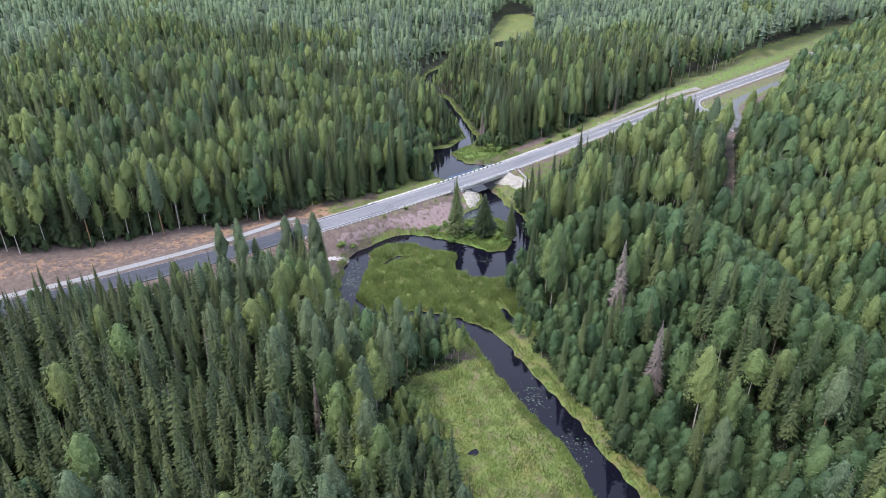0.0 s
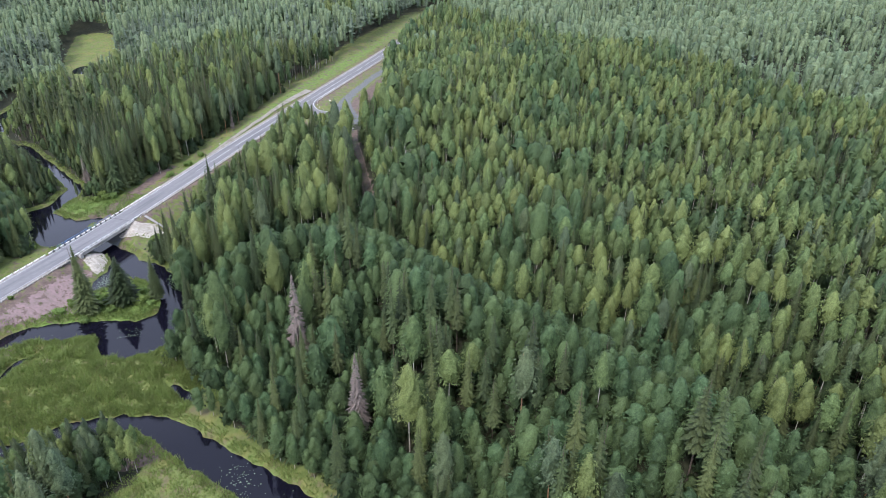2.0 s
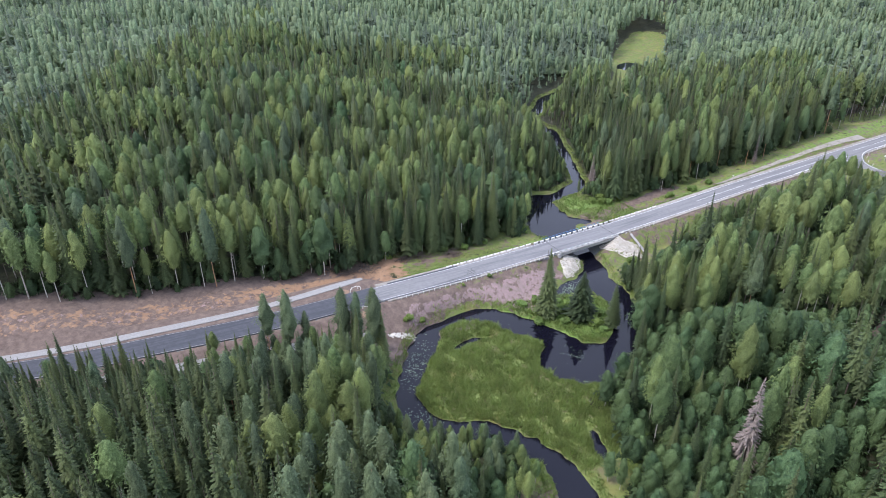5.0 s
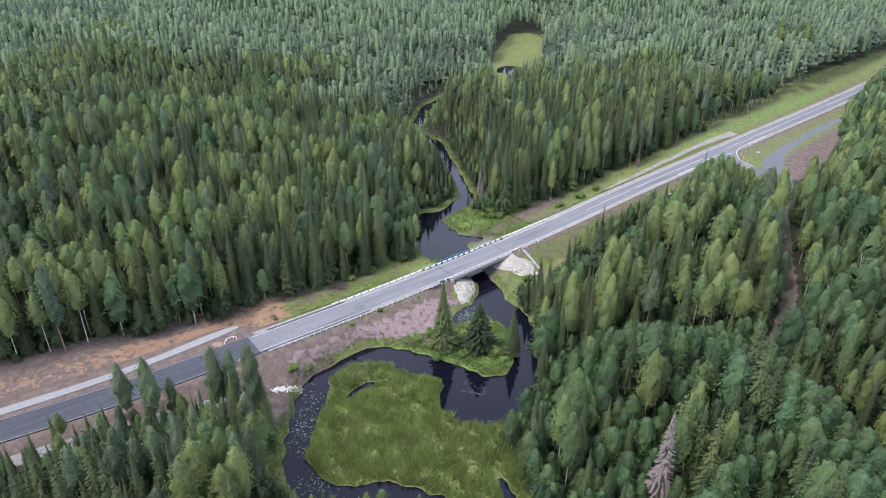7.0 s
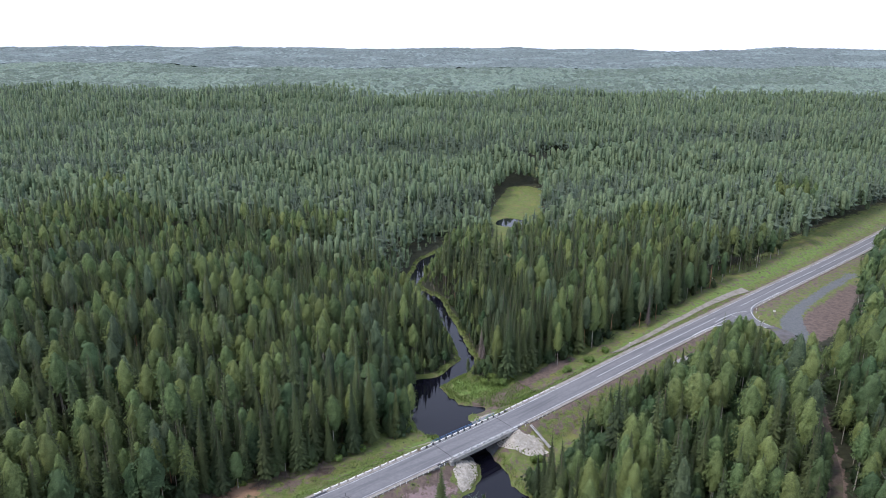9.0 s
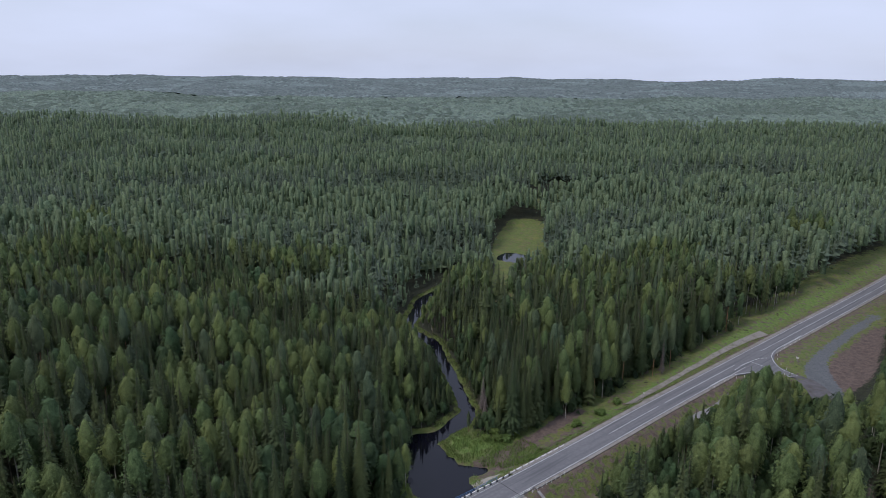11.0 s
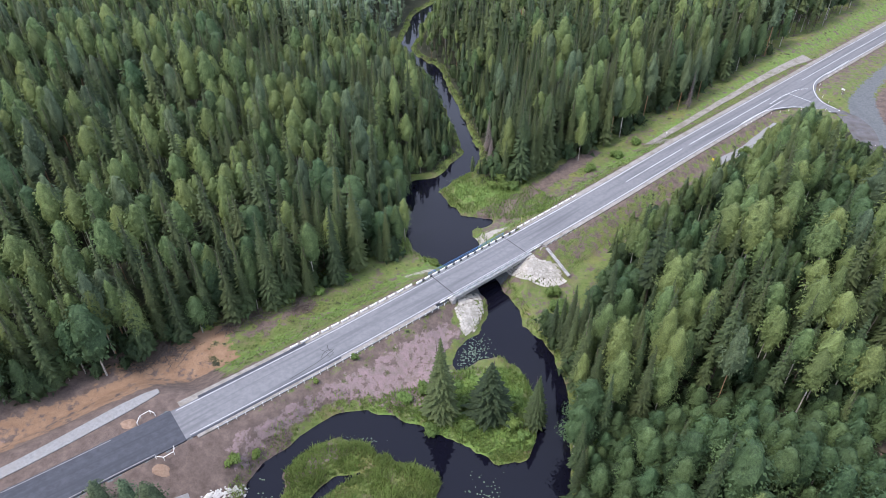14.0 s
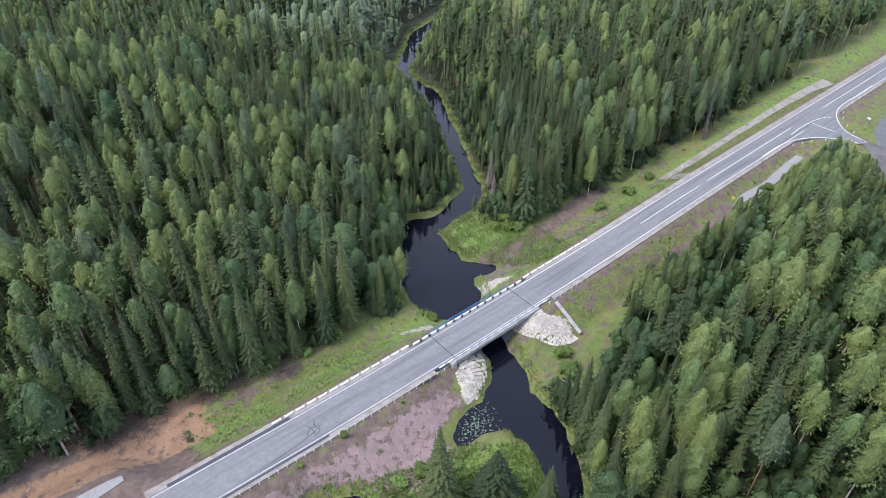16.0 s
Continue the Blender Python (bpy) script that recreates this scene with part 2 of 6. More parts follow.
col = blend(nt, grain(nt, 1.5), (0.016, 0.020, 0.009), (0.036, 0.040, 0.018))


def laid(col, name, a, b, size, edge=2.2):
    ragged = arith(nt, "ADD", attribute(nt, name), arith(nt, "MULTIPLY", arith(nt, "SUBTRACT", grain(nt, edge, 5, 0.65, 0.25, 0.75), 0.5), 0.9))
    r = gn.new("ShaderNodeMapRange")
    r.inputs["From Min"].default_value, r.inputs["From Max"].default_value = 0.42, 0.58
    gl.new(ragged, r.inputs["Value"])
    return blend(nt, r.outputs["Result"], col, blend(nt, grain(nt, size, 5, 0.7, 0.3, 0.7), a, b))


col = laid(col, "grass", (0.080, 0.122, 0.024), (0.168, 0.202, 0.058), 1.6)
col = blend(nt, arith(nt, "MULTIPLY", arith(nt, "MULTIPLY", grain(nt, 8.0, 3, 0.55, 0.52, 0.72), attribute(nt, "grass")), 0.6), col, (0.230, 0.195, 0.060))
col = blend(nt, arith(nt, "MULTIPLY", arith(nt, "MULTIPLY", grain(nt, 3.4, 4, 0.6, 0.50, 0.66), attribute(nt, "grass")), 0.75), col, (0.150, 0.118, 0.070))
col = laid(col, "lush", (0.088, 0.158, 0.030), (0.175, 0.255, 0.060), 1.3)
col = blend(nt, arith(nt, "MULTIPLY", arith(nt, "MULTIPLY", grain(nt, 5.5, 4, 0.6, 0.54, 0.70), attribute(nt, "lush")), 0.9), col, (0.178, 0.150, 0.082))
col = laid(col, "soil", (0.084, 0.061, 0.052), (0.190, 0.140, 0.116), 1.8)
col = laid(col, "sand", (0.215, 0.125, 0.075), (0.335, 0.215, 0.135), 2.6)
col = laid(col, "pink", (0.185, 0.150, 0.130), (0.310, 0.212, 0.220), 1.4, 1.6)
col = laid(col, "pale", (0.30, 0.275, 0.235), (0.46, 0.43, 0.37), 0.7, 1.0)
col = laid(col, "gravel", (0.100, 0.110, 0.115), (0.168, 0.177, 0.181), 0.9, 1.2)
gl.new(col, gp.inputs["Base Color"])
gp.inputs["Roughness"].default_value = 0.95
gl.new(bump(nt, grain(nt, 0.45, 6, 0.75), 0.8, 0.12), gp.inputs["Normal"])

# ---- helpers for meshes ----
def mesh_from(name, verts, faces, material, smooth=False):
    me = bpy.data.meshes.new(name)
    verts, faces = np.asarray(verts, dtype=np.float32), np.asarray(faces, dtype=np.int32)
    k = faces.shape[1]
    me.vertices.add(len(verts))
    me.vertices.foreach_set("co", verts.ravel())
    me.loops.add(faces.size)
    me.loops.foreach_set("vertex_index", faces.ravel())
    me.polygons.add(len(faces))
    me.polygons.foreach_set("loop_start", np.arange(0, faces.size, k, dtype=np.int32))
    me.polygons.foreach_set("use_smooth", np.full(len(faces), smooth))
    me.update(calc_edges=True)
    me.validate()
    if material:
        me.materials.append(material)
    return me


def give(me, name, values):
    me.attributes.new(name, "FLOAT", "POINT").data.foreach_set("value", np.asarray(values, dtype=np.float32))


def part(name, bm, material, parent, label=""):
    """One mesh object under a thing or a part, from a bmesh or a mesh."""
    if isinstance(bm, bmesh.types.BMesh):
        me = bpy.data.meshes.new(name)
        bmesh.ops.recalc_face_normals(bm, faces=bm.faces)
        bm.to_mesh(me)
        bm.free()
        me.materials.append(material)
    else:
        me = bm
    ob = new(name, me)
    ob.parent = parent
    return tagged(ob, label)


def box(bm, size, m=Matrix(), bevel=0.0):
    """A bevelled box, centred, added to bm at the pose m."""
    r = bmesh.ops.create_cube(bm, size=1.0, matrix=m @ Matrix.Diagonal((*size, 1)))
    if bevel:
        edges = {e for v in r["verts"] for e in v.link_edges}
        bmesh.ops.bevel(bm, geom=list(edges), offset=bevel, segments=1, affect="EDGES")
    return bm


def rod(bm, a, b, r0, r1=None, sides=6):
    a, b = Vector(a), Vector(b)
    m = Matrix.Translation((a + b) / 2) @ (b - a).to_track_quat("Z", "Y").to_matrix().to_4x4()
    bmesh.ops.create_cone(bm, cap_ends=True, segments=sides, radius1=r0, radius2=r0 if r1 is None else r1, depth=(b - a).length, matrix=m)
    return bm


def smooth_line(rows, step=1.0):
    """A smooth curve through the rows, sampled about every step metres."""
    p = np.array(rows, dtype=float)
    q = np.vstack([2 * p[0] - p[1], p, 2 * p[-1] - p[-2]])
    out = []
    for i in range(1, len(q) - 2):
        n = max(2, int(np.linalg.norm(q[i + 1, :2] - q[i, :2]) / step))
        t = (np.arange(n) / n)[:, None]
        a, b, c, d = q[i - 1:i + 3]
        out.append(0.5 * (2 * b + (c - a) * t + (2 * a - 5 * b + 4 * c - d) * t ** 2 + (3 * b - a - 3 * c + d) * t ** 3))
    return np.vstack(out + [p[-1:]])


def stroke(x, y, line):
    """Distance from points to a curve of (x, y, half width), less the half width."""
    best = np.full(np.shape(x), 1e9)
    for a, b in zip(line[:-1], line[1:]):
        ux, uy = b[0] - a[0], b[1] - a[1]
        t = np.clip(((x - a[0]) * ux + (y - a[1]) * uy) / (ux * ux + uy * uy + 1e-9), 0, 1)
        best = np.minimum(best, np.hypot(x - a[0] - t * ux, y - a[1] - t * uy) - (a[2] + t * (b[2] - a[2])))
    return best


def ease(a, b, x):
    t = np.clip((x - a) / (b - a), 0, 1)
    return t * t * (3 - 2 * t)


def wave(x, y, size, seed):
    """Smooth noise in -1..1 from a few turned sines."""
    r = np.random.RandomState(seed)
    v = 0
    for k in range(6):
        a, f, p = r.uniform(0, 6.28), r.uniform(0.6, 1.7) * 6.28 / size, r.uniform(0, 6.28)
        v = v + np.sin((x * math.cos(a) + y * math.sin(a)) * f + p)
    return v / 3.2


# ---- the plan ----
# the road's middle, from the fresh asphalt over the bridge to the junction: x, y, height
ROAD = smooth_line([(-420, 100, 14), (-300, 114, 11), (-205, 137, 9), (-132, 168.5, 8.2), (-99, 187.2, 8.0), (-75.6, 201.6, 7.9), (-56.3, 215.6, 7.8), (-45, 224, 7.7), (-20, 244.5, 6.7),
                    (5.3, 265.7, 6.2), (24.7, 282.2, 6.0), (50, 303, 6.8), (84.4, 332, 8.0), (155, 392, 8.9), (232, 457, 10), (330, 540, 13), (460, 640, 17)], 2.0)
ROAD_S = np.concatenate([[0], np.cumsum(np.hypot(*np.diff(ROAD[:, :2], axis=0).T))])
tangent = np.gradient(ROAD[:, :2], axis=0)
tangent /= np.linalg.norm(tangent, axis=1)[:, None]
ROAD_N = np.stack([-tangent[:, 1], tangent[:, 0]], 1)


def road_frame(x, y):
    """Along, across (plus: north) and the road's height, for points near the road."""
    x, y = np.asarray(x, float), np.asarray(y, float)
    def run(x, y, rows):
        best, s, q, z = np.full(x.shape, 1e9), np.zeros(x.shape), np.zeros(x.shape), np.zeros(x.shape)
        for i, j in zip(rows[:-1], rows[1:]):
            a, u = ROAD[i], ROAD[j] - ROAD[i]
            t = np.clip(((x - a[0]) * u[0] + (y - a[1]) * u[1]) / (u[0] ** 2 + u[1] ** 2), 0, 1)
            dx, dy = x - a[0] - t * u[0], y - a[1] - t * u[1]
            d = np.hypot(dx, dy)
            side = np.where(u[0] * dy - u[1] * dx > 0, 1.0, -1.0)
            m = d < best
            best, s, q, z = np.where(m, d, best), np.where(m, ROAD_S[i] + t * (ROAD_S[j] - ROAD_S[i]), s), np.where(m, side * d, q), np.where(m, a[2] + t * u[2], z)
        return s, q, z

    s, q, z = run(x, y, list(range(0, len(ROAD) - 1, 12)) + [len(ROAD) - 1])
    near = np.abs(q) < 60
    if near.any():
        s[near], q[near], z[near] = run(x[near], y[near], range(len(ROAD)))
    return s, q, z


def at_road(s, q, dz=0.0):
    """The place s metres along the road and q across it."""
    i = np.clip(np.searchsorted(ROAD_S, s) - 1, 0, len(ROAD) - 2)
    t = (s - ROAD_S[i]) / (ROAD_S[i + 1] - ROAD_S[i])
    p, n = ROAD[i] + t * (ROAD[i + 1] - ROAD[i]), ROAD_N[i] + t * (ROAD_N[i + 1] - ROAD_N[i])
    return Vector((p[0] + n[0] * q, p[1] + n[1] * q, p[2] + dz))


def along(x, y):
    return float(road_frame(np.array([x]), np.array([y]))[0][0])


S_SEAM, S_RAIL, S_A, S_B, S_RAIL_END, S_MOUTH = along(-47.7, 222), along(-25, 241), along(5.3, 265.7), along(24.7, 282.2), along(43.5, 301), along(128, 369)

# water: middle lines with half widths
CREEK = smooth_line([(74, -85, 6), (62, -25, 6), (52, 30, 6), (45, 75, 6), (38, 105, 5.3), (34.5, 117, 3.6), (31, 127, 4.0), (25.5, 137, 4.6), (21, 147, 4.4), (16, 158, 4.4), (10.5, 168.5, 3.4),
                     (2, 174.2, 2.8), (-8, 176.6, 3.4), (-17, 175.6, 3.6), (-25, 178, 3.8), (-30, 186, 2.9), (-30.4, 198, 3.4), (-29.8, 208, 3.9), (-28.2, 217.5, 2.7),
                     (-21, 225.5, 2.3), (-13, 228, 4.0), (-3, 223.8, 4.7), (7, 219.3, 4.6), (15, 210, 8.0)], 2.0)
POOL = smooth_line([(13, 208.5, 9.0), (20, 209.5, 9.5), (26.5, 214, 5.0), (28.3, 224, 3.7), (30, 235, 3.4), (27, 246, 4.8), (20.8, 255, 5.7), (21, 262, 3.8), (19, 268, 2.9),
                    (15.2, 275.5, 3.4), (10.5, 284, 5.4), (5, 292.5, 9.6), (2.5, 301, 8.4), (0.8, 308, 6.6), (-2.5, 316.5, 5.8), (4.5, 322.5, 3.0), (10, 329.5, 4.0), (14.4, 338, 2.9), (13, 347, 2.5), (11.4, 354, 2.5), (8, 373, 2.6),
                    (3, 390.5, 2.8), (0, 406, 3.2), (-8, 415, 3.2), (-12, 428, 2.8), (-9, 446, 3.2), (-6, 468, 3.0), (6, 490, 2.2)], 2.0)
BACKWATER = smooth_line([(20, 252, 4), (13, 250, 3.6), (9.5, 246, 2.6)], 2.0)
NOTCH = smooth_line([(-20.6, 208.6, 0.5), (-17, 212.6, 1.3), (-11.5, 216.2, 0.6)], 2.0)
POOL_BAY = smooth_line([(7, 299, 5.0), (13, 300, 3.2), (18, 300.6, 1.8)], 2.0)
MEADOW_POND = smooth_line([(46, 552, 6.0), (51, 558, 10.0), (57, 546, 7.5), (57, 526, 4.0)], 3.0)
MEADOW_HOLE = smooth_line([(6.0, 120.0, 1.1), (7.2, 120.4, 1.3)], 0.5)
SIDE_POOL = smooth_line([(24, 168, 0.6), (20, 177, 1.2), (17, 184, 0.5)], 2.0)
# open ground in the woods
ISLAND = smooth_line([(-19, 206, 10), (-8, 199, 17), (5, 190, 13), (12, 181, 8)], 4.0)
MEADOW = smooth_line([(26, 80, 16), (20, 100, 15), (15, 116, 14), (8, 131, 13), (-4, 141, 7), (10, 147, 7), (10, 158, 4)], 4.0)
FAR_MEADOW = smooth_line([(33, 436, 3), (37, 465, 6), (42, 500, 9), (50, 530, 13), (54, 565, 17), (60, 600, 18), (68, 640, 15)], 8.0)
FAR_FIELD = smooth_line([(84, 690, 8), (100, 712, 10), (118, 740, 12)], 8.0)
TONGUE = smooth_line([(32, 306, 5), (24, 312, 8), (15, 314, 7), (10, 320, 4)], 4.0)
LOT = smooth_line([(140, 317, 4), (150, 337, 9), (160, 358, 13), (178, 382, 11), (200, 405, 8), (222, 428, 5)], 4.0)
TRACK = smooth_line([(139, 320, 3.4), (129, 297, 2.4), (120, 272, 2.2), (115, 258.5, 2.4), (110.5, 246, 2.6), (104.5, 234.7, 2.6), (98.5, 226, 2.4), (91.5, 216.5, 1.6), (90, 205, 1.0), (97, 192, 2.4), (99, 168, 3.0), (105, 143, 3.2), (110, 124, 3.2), (117, 92, 3.2), (126, 50, 3.0)], 4.0)
MOUTH = smooth_line([(116, 355, 3), (126, 361, 6), (135, 364, 9), (141, 362, 4), (142, 355, 3)], 3.0)
HILL = smooth_line([(50, 207, 4), (68, 204, 6), (79, 178, 7), (86, 148, 7), (92, 122, 7), (102, 85, 8)], 8.0)
OLD_TRACK = smooth_line([(88, 319, 4.0), (94.3, 325.8, 5.0), (103.2, 332.5, 5.0), (112.2, 341.6, 6.0), (124, 349.0, 6.0)], 4.0)
SIDE_ROAD = smooth_line([(141.6, 354.2, 6.0), (143, 338, 8.0), (139.5, 328, 7.0), (135.5, 317, 5.0), (133, 309, 3.0)], 4.0)
BEHIND = smooth_line([(104, 190, 6), (107, 168, 8), (113, 143, 8), (119, 118, 8), (128, 85, 8)], 8.0)
PENINSULA = smooth_line([(-8, 236, 8), (6, 233, 11), (18, 232, 12), (23, 228, 7)], 4.0)
CLEARING = smooth_line([(34, 258, 3.0), (36.5, 268, 5.0), (41, 276, 6.0), (46, 284, 5.0)], 4.0)
BARE_BANK = smooth_line([(-40, 205, 9), (-35, 213, 6), (-30, 224, 4)], 3.0)


def water_distance(x, y):
    d = np.minimum(stroke(x, y, CREEK), stroke(x, y, POOL))
    for line in (MEADOW_HOLE, POOL_BAY, BACKWATER, NOTCH, SIDE_POOL, MEADOW_POND):
        d = np.minimum(d, stroke(x, y, line))
    return d + 0.55 * wave(x, y, 9.0, 4) + 0.25 * wave(x, y, 3.5, 9)


def ground(x, y):
    """Height of the ground, and what it is worked out from."""
    x, y = np.asarray(x, float), np.asarray(y, float)
    w = water_distance(x, y)
    s, q, zr = road_frame(x, y)
    reach = np.hypot(x, y - 200)
    base = 0.75 + 13.0 * ease(8, 190, w) + 1.0 * wave(x, y, 60, 2) * ease(10, 60, w) + 10 * ease(40, 170, x) * ease(350, 265, y) + 6 * ease(-60, -200, x)
    base = base + 9.0 * ease(13, -6, stroke(x, y, HILL)) - 3.0 * ease(12, 0, stroke(x, y, BEHIND))
    base = base + wave(x, y, 420, 5) * 7 * ease(350, 900, reach) + wave(x, y, 1500, 6) * 8 * ease(700, 2400, reach) + 22 * ease(3000, 4600, reach)
    base = base + 0.18 * wave(x, y, 7, 8)
    a = np.abs(q)
    bench = np.where(q > 0, 13.0 * ease(S_SEAM + 16, S_SEAM - 4, s), 0.0)  # level ground beside the new road
    lo, hi = zr - 0.3 - np.maximum(a - np.maximum(5.6, bench), 0) / 1.7, zr - 0.35 + np.maximum(a - 9, 0) / 3.2
    z = np.where(reach < 700, np.clip(base, lo, np.maximum(lo, hi)), base)
    flat = ease(5, -3, stroke(x, y, LOT))
    z = z * (1 - flat) + (8.45 + 0.25 * wave(x, y, 9, 14)) * flat
    z = np.where(stroke(x, y, MOUTH) < 1.0, np.minimum(z, zr - 0.25), z)
    steep = 0.55 + 0.85 * ease(15, 7.5, a) * np.maximum(ease(S_A - 9, S_A - 20, s), ease(S_B + 10, S_B + 18, s)) * (reach < 500)  # the embankment
    bank = np.where(w > 0, 0.08 + steep * w, np.maximum(-1.6, 0.08 + 0.7 * w))
    return np.minimum(z, bank), w, s, q, zr


# ---- the ground, one sheet to the horizon ----
def spread(lo, hi, step, far_lo, far_hi):
    core = list(np.arange(lo, hi + 0.1, step))
    left, right, g = [], [], step
    v = lo
    while v > far_lo:
        g *= 1.13
        v -= g
        left.append(v)
    v, g = hi, step
    while v < far_hi:
        g *= 1.13
        v += g
        right.append(v)
    return np.array(left[::-1] + core + right)


gx = spread(-130, 170, 1.25, -4300, 4300)
gy = np.concatenate([spread(95, 350, 1.25, -700, 350), np.arange(353, 620, 3.5), spread(622, 640, 4.5, 622, 4850)])
GX, GY = [a.ravel() for a in np.meshgrid(gx, gy)]
GZ, GW, GS, GQ, GR = ground(GX, GY)
cols = len(gx)
cell = (np.arange(len(gy) - 1)[:, None] * cols + np.arange(cols - 1)).ravel()
me = mesh_from("ground", np.stack([GX, GY, GZ], 1), np.stack([cell, cell + 1, cell + cols + 1, cell + cols], 1), GROUND, True)
near = np.hypot(GX, GY - 230) < 900
aq = np.abs(GQ)
corridor = near & (aq < 34)
grass = np.maximum(ease(np.where(GY > 326, 4.5, 9), np.where(GY > 326, 0.5, 2), GW) * np.where(GY > 326, 0.6, 1.0), 0.75 * near * ease(34, 27, aq) * np.where(GQ > 0, ease(S_SEAM - 2, S_SEAM + 22, GS), 1))
for line, v in ((CLEARING, 0.9), (MEADOW, 1), (FAR_MEADOW, 1), (FAR_FIELD, 1), (TONGUE, 1), (ISLAND, 1)):
    grass = np.maximum(grass, v * ease(3, -3, stroke(GX, GY, line)))
left, right = GS < S_SEAM + 13, GS > S_B
soil = near * np.where(left, ease(36, 30, GQ) * ease(-24, -18, GQ), 0.0)
soil = np.maximum(soil, near * ease(9.5, 6.5, aq) * 0.6)
soil = np.maximum(soil, near * right * ease(8, 12, GQ) * ease(20, 15, GQ) * ease(S_B + 75, S_B + 45, GS) * 0.54)
soil = np.maximum(soil, near * right * ease(-6, -8, GQ) * ease(-15, -11, GQ) * ease(S_B + 5, S_B + 12, GS) * 0.48)
soil = np.maximum(soil, near * ease(S_SEAM + 4, S_SEAM + 16, GS) * ease(6, 9, aq) * ease(28, 22, aq) * 0.36)
soil = np.maximum(soil, ease(1, -2, stroke(GX, GY, TRACK)) * (GY > 210))
soil = np.maximum(soil, ease(1, -2, stroke(GX, GY, BARE_BANK)))
soil = np.maximum(soil, 0.75 * ease(1, -1, stroke(GX, GY, smooth_line([(-13, 159, 1.2), (-2, 158, 1.8), (6, 157, 2.6), (11, 158.5, 2.0)], 2))))
soil = np.maximum(soil, near * ease(2, -2, stroke(GX, GY, smooth_line([(154, 345, 5), (168, 362, 8), (182, 378, 6), (205, 404, 3)]))))
soil = np.maximum(soil, near * 0.7 * ease(S_SEAM - 2, S_SEAM + 8, GS) * ease(S_A + 1, S_A - 6, GS) * ease(-5.5, -7, GQ) * ease(0.7, 2.4, GW) * ease(-24, -18, GQ))
sand = (0.42 + 0.2 * ease(S_SEAM - 45, S_SEAM - 20, GS)) * near * np.where(GS < S_SEAM + 20, ease(13.5, 16, GQ) * ease(28, 24, GQ), 0.0)
pink = near * ease(S_SEAM - 2, S_SEAM + 12, GS) * ease(S_A + 1, S_A - 8, GS) * ease(-6.5, -9, GQ) * ease(0.7, 2.4, GW) * ease(-26, -20, GQ) * 0.62
pink = np.maximum(pink, near * 0.30 * np.where(left, ease(14, 17, GQ) * ease(26, 22, GQ) * ease(S_SEAM - 15, S_SEAM - 40, GS), 0))
gravel = near * ease(5.0, 4.5, aq) * 0.7
gravel = np.maximum(gravel, near * 0.9 * ease(2, -1, stroke(GX, GY, smooth_line([(147, 331, 1.5), (149.5, 342, 3.2), (151, 355, 4.6), (160, 371, 2.6), (180, 392, 2), (215, 424, 1.6)]))))
lush = np.maximum(ease(3.4, 1.2, GW) * np.where(GY > 326, 0.30, 0.28), near * (GS > S_SEAM + 14) * ease(8.5, 10, GQ) * ease(19, 14, GQ) * 0.72)
lush = np.maximum(lush, ease(2, -3, stroke(GX, GY, TONGUE)) * 0.7)
lush = np.maximum(lush, ease(1, -2, stroke(GX, GY, PENINSULA)) * ease(-12, -16, GQ) * 0.72)
lush = np.maximum(lush, 0.8 * ease(2, -2, stroke(GX, GY, smooth_line([(63, 327, 2.5), (68, 331, 3.5), (73, 333.5, 2)], 2))))
verge_soil = smooth_line([(17.5, 304, 2.6), (24, 307.5, 3.0), (32, 315, 2.4), (40, 322, 2.4), (49, 332, 3.2), (54, 337, 2.6)], 2)
soil = np.maximum(soil, 0.85 * ease(2, -1.5, stroke(GX, GY, verge_soil)))
for line, v in (([(-58, 248.5, 1.5), (-52, 252.2, 2.2), (-47, 254.5, 1.5)], 0.95), ([(-70, 241, 2.0), (-60, 244, 1.6)], 0.6)):
    sand = np.maximum(sand, v * ease(1.5, -1.0, stroke(GX, GY, smooth_line(line, 2))))
for line, v in (([(-41.5, 253.5, 1.3), (-37, 257, 1.5)], 0.7), ([(-33, 260, 1.6), (-28, 264.5, 1.8)], 0.62), ([(-66, 246.5, 1.6), (-54, 251, 1.2)], 0.8), ([(61, 298, 2), (70, 304, 2), (80, 310, 2.5), (88, 322, 2)], 0.66)):
    soil = np.maximum(soil, v * ease(1.5, -1.0, stroke(GX, GY, smooth_line(line, 2))))
pale = np.maximum(0.8 * ease(1.5, -0.8, stroke(GX, GY, smooth_line([(13.5, 289.5, 1.2), (18.0, 292.6, 2.0), (22.5, 293.5, 0.8)], 2))), 0.6 * ease(1.5, -0.8, stroke(GX, GY, smooth_line([(-4, 274.6, 1.0), (1.5, 274.0, 1.6)], 2))))
pale = np.maximum(pale, 0.9 * ease(0.8, -0.6, stroke(GX, GY, smooth_line([(10.0, 264.4, 1.0), (12.6, 260.5, 2.0), (11.2, 256.4, 1.6), (10.6, 254.5, 0.6)], 1))))
pale = np.maximum(pale, 0.9 * ease(0.8, -0.6, stroke(GX, GY, smooth_line([(25.4, 275.6, 1.0), (29.5, 275.2, 2.4), (34.8, 275.8, 2.0)], 1))))
for name, v in (("pale", pale), ("grass", grass), ("lush", lush), ("soil", soil), ("sand", sand), ("pink", pink), ("gravel", gravel)):
    give(me, name, v)
tagged(new("ground", me), "rolling forest floor with grassy banks, bare soil and gravel verges", "ground", kind="structure")

